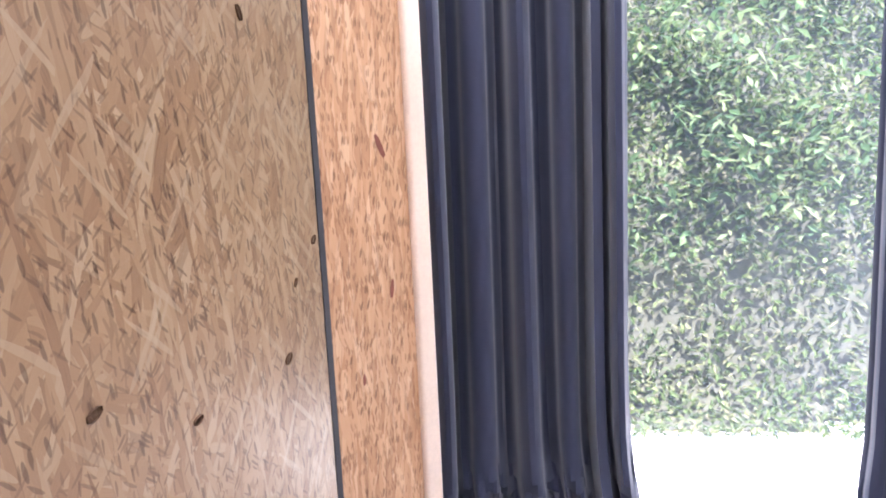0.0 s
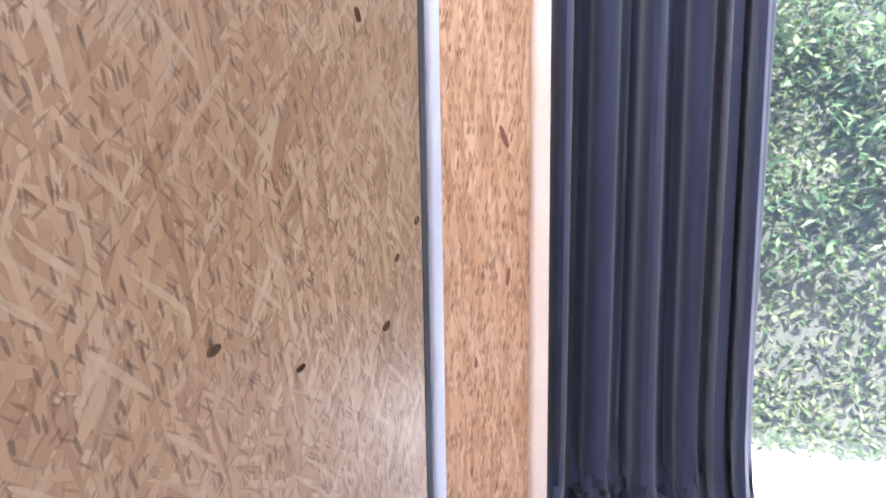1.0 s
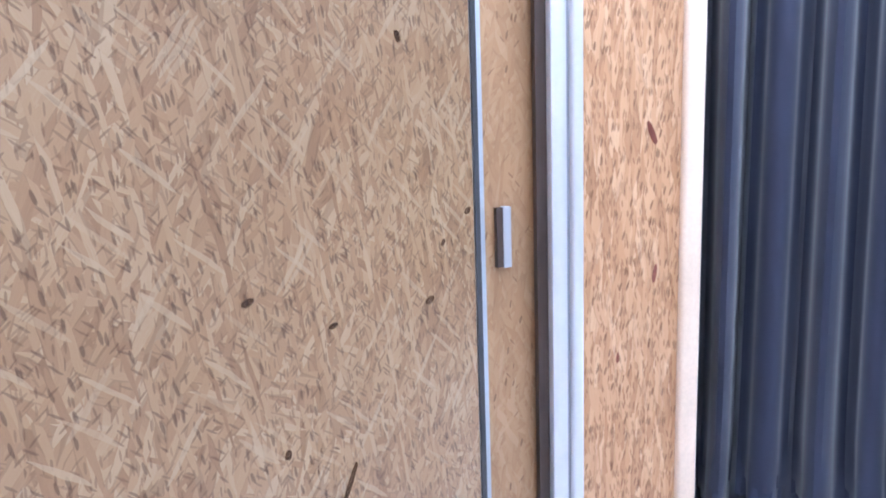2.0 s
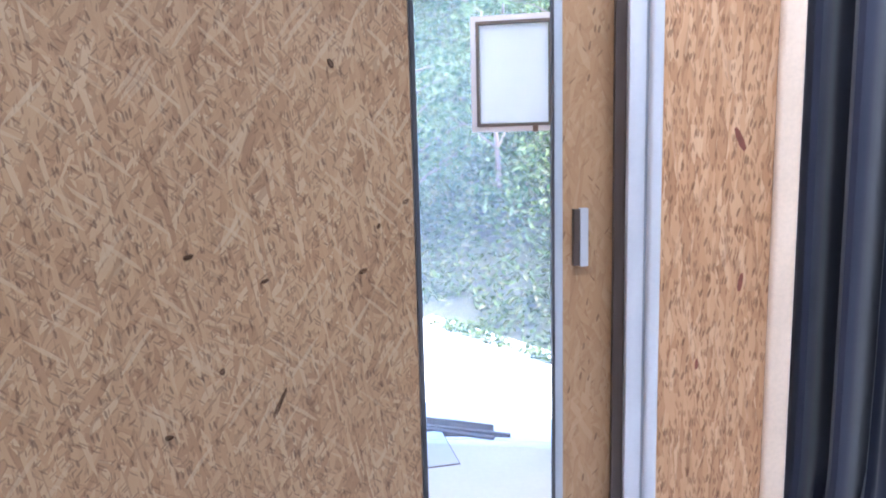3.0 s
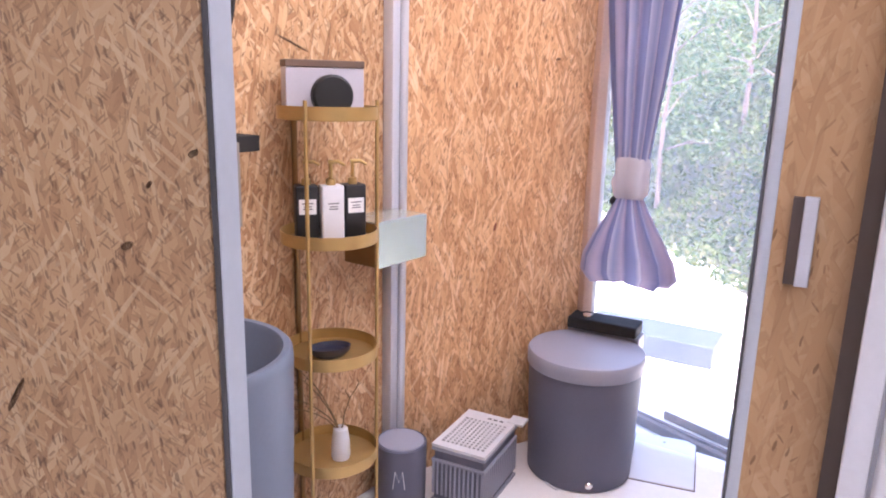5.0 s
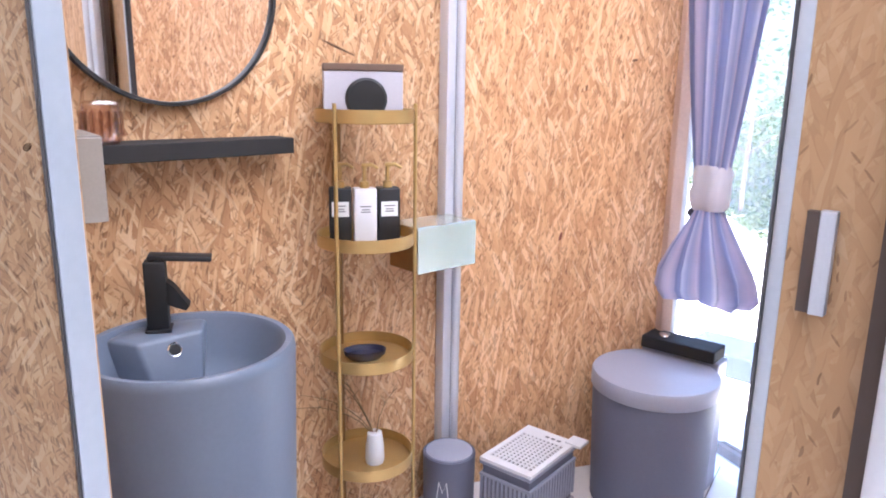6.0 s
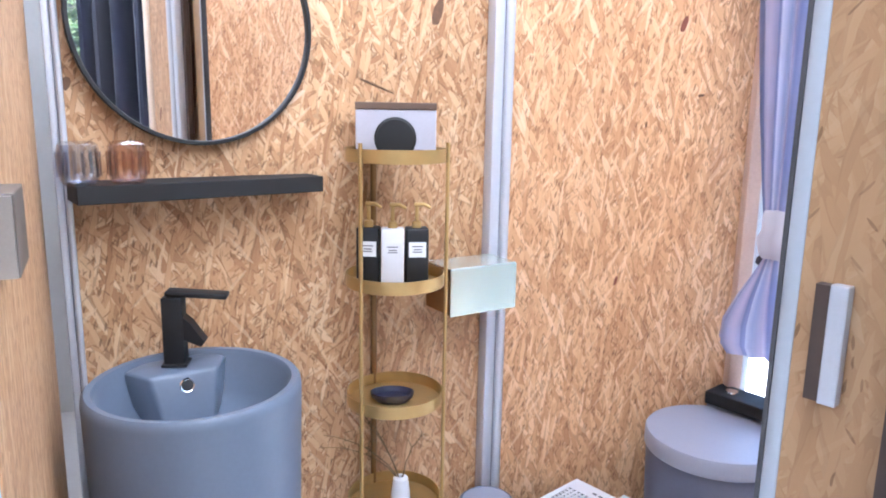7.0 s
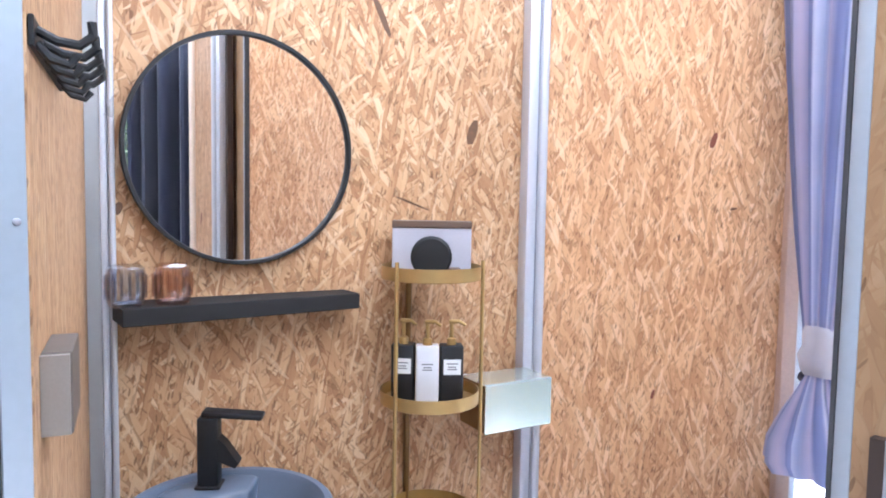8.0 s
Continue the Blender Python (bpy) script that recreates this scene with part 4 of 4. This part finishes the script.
hook_rail()
pb = thing("pull_block", "grey-brown raised pull on the strand board wall, long face painted darker as shade", "pull", HOOKS)
# shading of the block painted in: dark long face, paler narrow side
part("face", box_bm(0.05, 0.16, -0.030, -0.0005, 1.203, 1.292, 0.002, 2), M_PULL_WOOD, pb)
part("grip", box_bm(0.042, 0.050, -0.028, -0.0005, 1.205, 1.290), M_PULL_LIT_SIDE, pb, "grip side painted paler as the lit face")

# ---- outside: planks, bluish slab, plants ----
for k, (x0, y0, x1, y1, z) in enumerate(((-0.86, 2.59, -0.30, 2.31, 0.012), (-0.82, 2.60, -0.22, 2.34, 0.010), (-0.70, 2.655, -0.28, 2.46, 0.008))):
    ln = math.dist((x0, y0), (x1, y1))
    pk = part("plank", box_bm(0, ln, -0.013 + 0.004 * k, 0.013 - 0.004 * k, -0.028, z, 0.002, 1), M_OLD_WOOD, m=wall_frame(x0, y0, x1, y1))
    tagged(pk, "thin weathered plank lying on the terrace", "plank", "planks on the terrace")
# slab added to stand in for a dark bluish strip beside the cistern
st = part("bluish_slab", box_bm(0, 0.70, 0, 0.30, -0.03, 0.09, 0.01, 2), M_BLUISH, m=pose(-1.30, 3.36, 0, 0, 0, -3))
tagged(st, "low dark bluish slab added on the terrace", "step")


def leaf_stuff(name, material, count, label, place, size, seed, category="plants"):
    """Many small folded leaves; place(rnd) gives where, or None."""
    rnd = np.random.RandomState(seed)
    verts, faces = [], []
    made = 0
    while made < count:
        q = place(rnd)
        if q is None:
            continue
        (x, y, z), s = q
        s *= rnd.uniform(0.6, 1.4) * size
        yaw, tilt, rl = rnd.uniform(0, 2 * math.pi), rnd.uniform(-1.1, 1.1), rnd.uniform(-0.7, 0.7)
        r = Euler((tilt, rl, yaw)).to_matrix()
        base = len(verts)
        for lx, ly, lz in ((0, -1.0, 0), (0.42, -0.1, 0.14), (0, 1.0, -0.1), (-0.42, -0.1, 0.14)):
            v = r @ Vector((lx * s, ly * s, lz * s))
            verts.append((x + v.x, y + v.y, z + v.z))
        faces.append((base, base + 1, base + 2))
        faces.append((base, base + 2, base + 3))
        made += 1
    me = bpy.data.meshes.new(name)
    me.from_pydata(verts, [], faces)
    me.materials.append(material)
    ob = new(name, me)
    return tagged(ob, label, category, kind="stuff")


SIDE = Vector((-SLOPE_DIR.y, SLOPE_DIR.x))


def on_bank(d0, d1, w0, w1, clump, lift):
    def place(rnd):
        d, w = rnd.uniform(d0, d1), rnd.uniform(w0, w1)
        p = SLOPE_AT + SLOPE_DIR * d + SIDE * w
        c = noise.noise(Vector((p.x * 1.6, p.y * 1.6, 7))) + 0.5 * noise.noise(Vector((p.x * 4.2, p.y * 4.2, 2)))
        if c < clump - 0.35 * min(1, d) + (0.35 if d < 0.15 else 0):
            return None
        h = abs(rnd.normal(0, lift)) * (0.6 + max(0, c)) * min(1.0, 0.25 + d)
        return (p.x, p.y, ground_height(p.x, p.y) + 0.01 + h), 0.75 + 0.5 * max(0, c)
    return place


leaf_stuff("bank_plants", M_LEAF, 58000, "dense green weeds and shrubs covering the bank", on_bank(-0.12, 3.6, -3.2, 3.0, -0.95, 0.11), 0.030, 11)
leaf_stuff("tall_plants", M_LEAF_PALE, 42000, "pale leafy shrubs higher on the bank", on_bank(0.6, 7.5, -2.5, 12.5, 0.02, 0.34), 0.050, 12)
leaf_stuff("low_weeds", M_LEAF, 85000, "low weeds beyond the terrace", on_bank(-0.12, 5.2, 2.6, 12.0, -0.45, 0.15), 0.040, 13)


# spindly shrubs by the bathroom window
def shrub(x, y, h, seed):
    rnd = random.Random(seed)
    z = ground_height(x, y)
    t = thing("shrub", "tall spindly shrub with pale leaves on the bank", "shrub", pose(x, y, z - 0.05), group="shrubs on the bank")
    pts = [(0.06 * math.sin(i * 0.9 + seed) * i / 7, 0.05 * math.cos(i * 1.1 + seed) * i / 7, h * i / 7) for i in range(8)]
    part("trunk", tube_bm(pts, 0.028, 7, 0.3), M_OLD_WOOD, t)
    tips = []
    for i in range(9):
        f = 0.3 + 0.65 * i / 8
        k = min(6, int(f * 7))
        a = Vector(pts[k])
        an = rnd.uniform(0, 6.28)
        ln = h * rnd.uniform(0.22, 0.4)
        e = a + Vector((math.cos(an) * ln, math.sin(an) * ln, ln * rnd.uniform(0.2, 0.8)))
        mid = (a + e) / 2 + Vector((0, 0, 0.04))
        part("limb", tube_bm([a, mid, e], 0.010, 5, 0.35), M_OLD_WOOD, t)
        tips += [mid, e, (mid + e) / 2]
    rs = np.random.RandomState(seed)
    bm = bmesh.new()
    for tip in tips:
        for _ in range(26):
            c = tip + Vector(rs.normal(0, 0.11, 3))
            r = Euler(tuple(rs.uniform(-1.5, 1.5, 3))).to_matrix()
            s = rs.uniform(0.025, 0.055)
            vs = [bm.verts.new(c + r @ Vector((lx * s, ly * s, lz * s))) for lx, ly, lz in ((0, -1, 0), (0.4, 0, 0.12), (0, 1, -0.1), (-0.4, 0, 0.12))]
            bm.faces.new((vs[0], vs[1], vs[2]))
            bm.faces.new((vs[0], vs[2], vs[3]))
    part("crown", bm, M_LEAF_PALE, t)


for k, (x, y, h) in enumerate(((-0.55, 5.9, 1.9), (0.25, 5.4, 1.7), (-1.7, 7.2, 2.3), (0.9, 5.9, 2.0), (-2.6, 8.3, 2.6), (-1.0, 7.6, 2.4), (2.4, 3.6, 1.4))):
    shrub(x, y, h, 20 + k)

# ---- single flakes and knots that stand out on the boards ----
M_FLAKE_RED = plain("reddish_flake", (0.19, 0.055, 0.03), 0.6, 0, 0.3, 60)
M_FLAKE_DARK = plain("dark_flake", (0.13, 0.065, 0.03), 0.6, 0, 0.3, 60)
M_FLAKE_PALE = plain("pale_flake", (0.70, 0.52, 0.34), 0.6, 0, 0.15, 60)


def flake(wall, x, y, z, ln, wd, angle, material):
    """A long chip pressed into a board, a hair proud of it."""
    bm = bmesh.new()
    rim = [(-0.5, 0.1), (-0.42, -0.4), (-0.1, -0.5), (0.3, -0.38), (0.5, -0.1), (0.44, 0.3), (0.1, 0.5), (-0.3, 0.42)]
    a = radians(angle)
    ring1 = []
    for k, off in ((0, 0.0), (1, -0.0012)):
        ring1.append([bm.verts.new((x + ln * u * math.cos(a) - wd * v * math.sin(a), y + off, z + ln * u * math.sin(a) + wd * v * math.cos(a))) for u, v in rim])
    for i in range(len(rim)):
        j = (i + 1) % len(rim)
        bm.faces.new((ring1[0][i], ring1[0][j], ring1[1][j], ring1[1][i]))
    bm.faces.new(ring1[1])
    part("flake", bm, material, wall)


SIDE_WALL, BACK_WALL, POCKET = bpy.data.objects["wall_side"], bpy.data.objects["wall_back"], bpy.data.objects["wall_pocket"]
flake(SIDE_WALL, 0.552, 0.0, 1.650, 0.050, 0.018, 70, M_FLAKE_RED)
flake(SIDE_WALL, 0.624, 0.0, 1.444, 0.022, 0.008, 10, M_FLAKE_DARK)
flake(SIDE_WALL, 0.455, 0.0, 1.354, 0.020, 0.007, 80, M_FLAKE_DARK)
flake(SIDE_WALL, 0.391, 0.0, 0.869, 0.030, 0.010, 75, M_FLAKE_RED)
flake(BACK_WALL, 0.699, 0.0, 1.928, 0.110, 0.018, -65, M_FLAKE_DARK)
flake(BACK_WALL, 0.981, 0.0, 1.648, 0.075, 0.030, 70, M_FLAKE_DARK)
flake(BACK_WALL, 0.796, 0.0, 1.445, 0.110, 0.006, -20, M_FLAKE_DARK)
flake(BACK_WALL, 0.066, 0.0, 1.426, 0.030, 0.020, 60, M_FLAKE_DARK)
flake(BACK_WALL, 0.568, 0.0, 1.408, 0.070, 0.014, 35, M_FLAKE_PALE)
flake(POCKET, 0.192, 0.0, 1.351, 0.065, 0.016, 112, M_FLAKE_RED)
flake(POCKET, 0.205, 0.0, 0.989, 0.050, 0.012, 80, M_FLAKE_RED)
flake(POCKET, 0.10, 0.0, 0.773, 0.030, 0.008, 85, M_FLAKE_RED)
PANEL_WALL = bpy.data.objects["wall_entrance"]
flake(PANEL_WALL, 0.017, 0.0012, 1.286, 0.010, 0.006, 140, M_FLAKE_DARK)
flake(PANEL_WALL, 0.083, 0.0012, 1.200, 0.012, 0.007, 150, M_FLAKE_DARK)
flake(PANEL_WALL, 0.059, 0.0012, 1.257, 0.008, 0.004, 120, M_FLAKE_DARK)
flake(PANEL_WALL, 0.213, 0.0012, 1.203, 0.010, 0.005, 165, M_FLAKE_DARK)
flake(PANEL_WALL, 0.336, 0.0012, 1.036, 0.010, 0.006, 175, M_FLAKE_DARK)
flake(PANEL_WALL, 0.271, 0.0012, 1.102, 0.009, 0.006, 100, M_FLAKE_DARK)
flake(PANEL_WALL, 0.299, 0.0012, 1.242, 0.012, 0.006, 160, M_FLAKE_DARK)
flake(PANEL_WALL, 0.204, 0.0012, 1.048, 0.040, 0.005, 118, M_FLAKE_DARK)
flake(PANEL_WALL, 0.115, 0.0012, 1.461, 0.012, 0.006, 60, M_FLAKE_DARK)
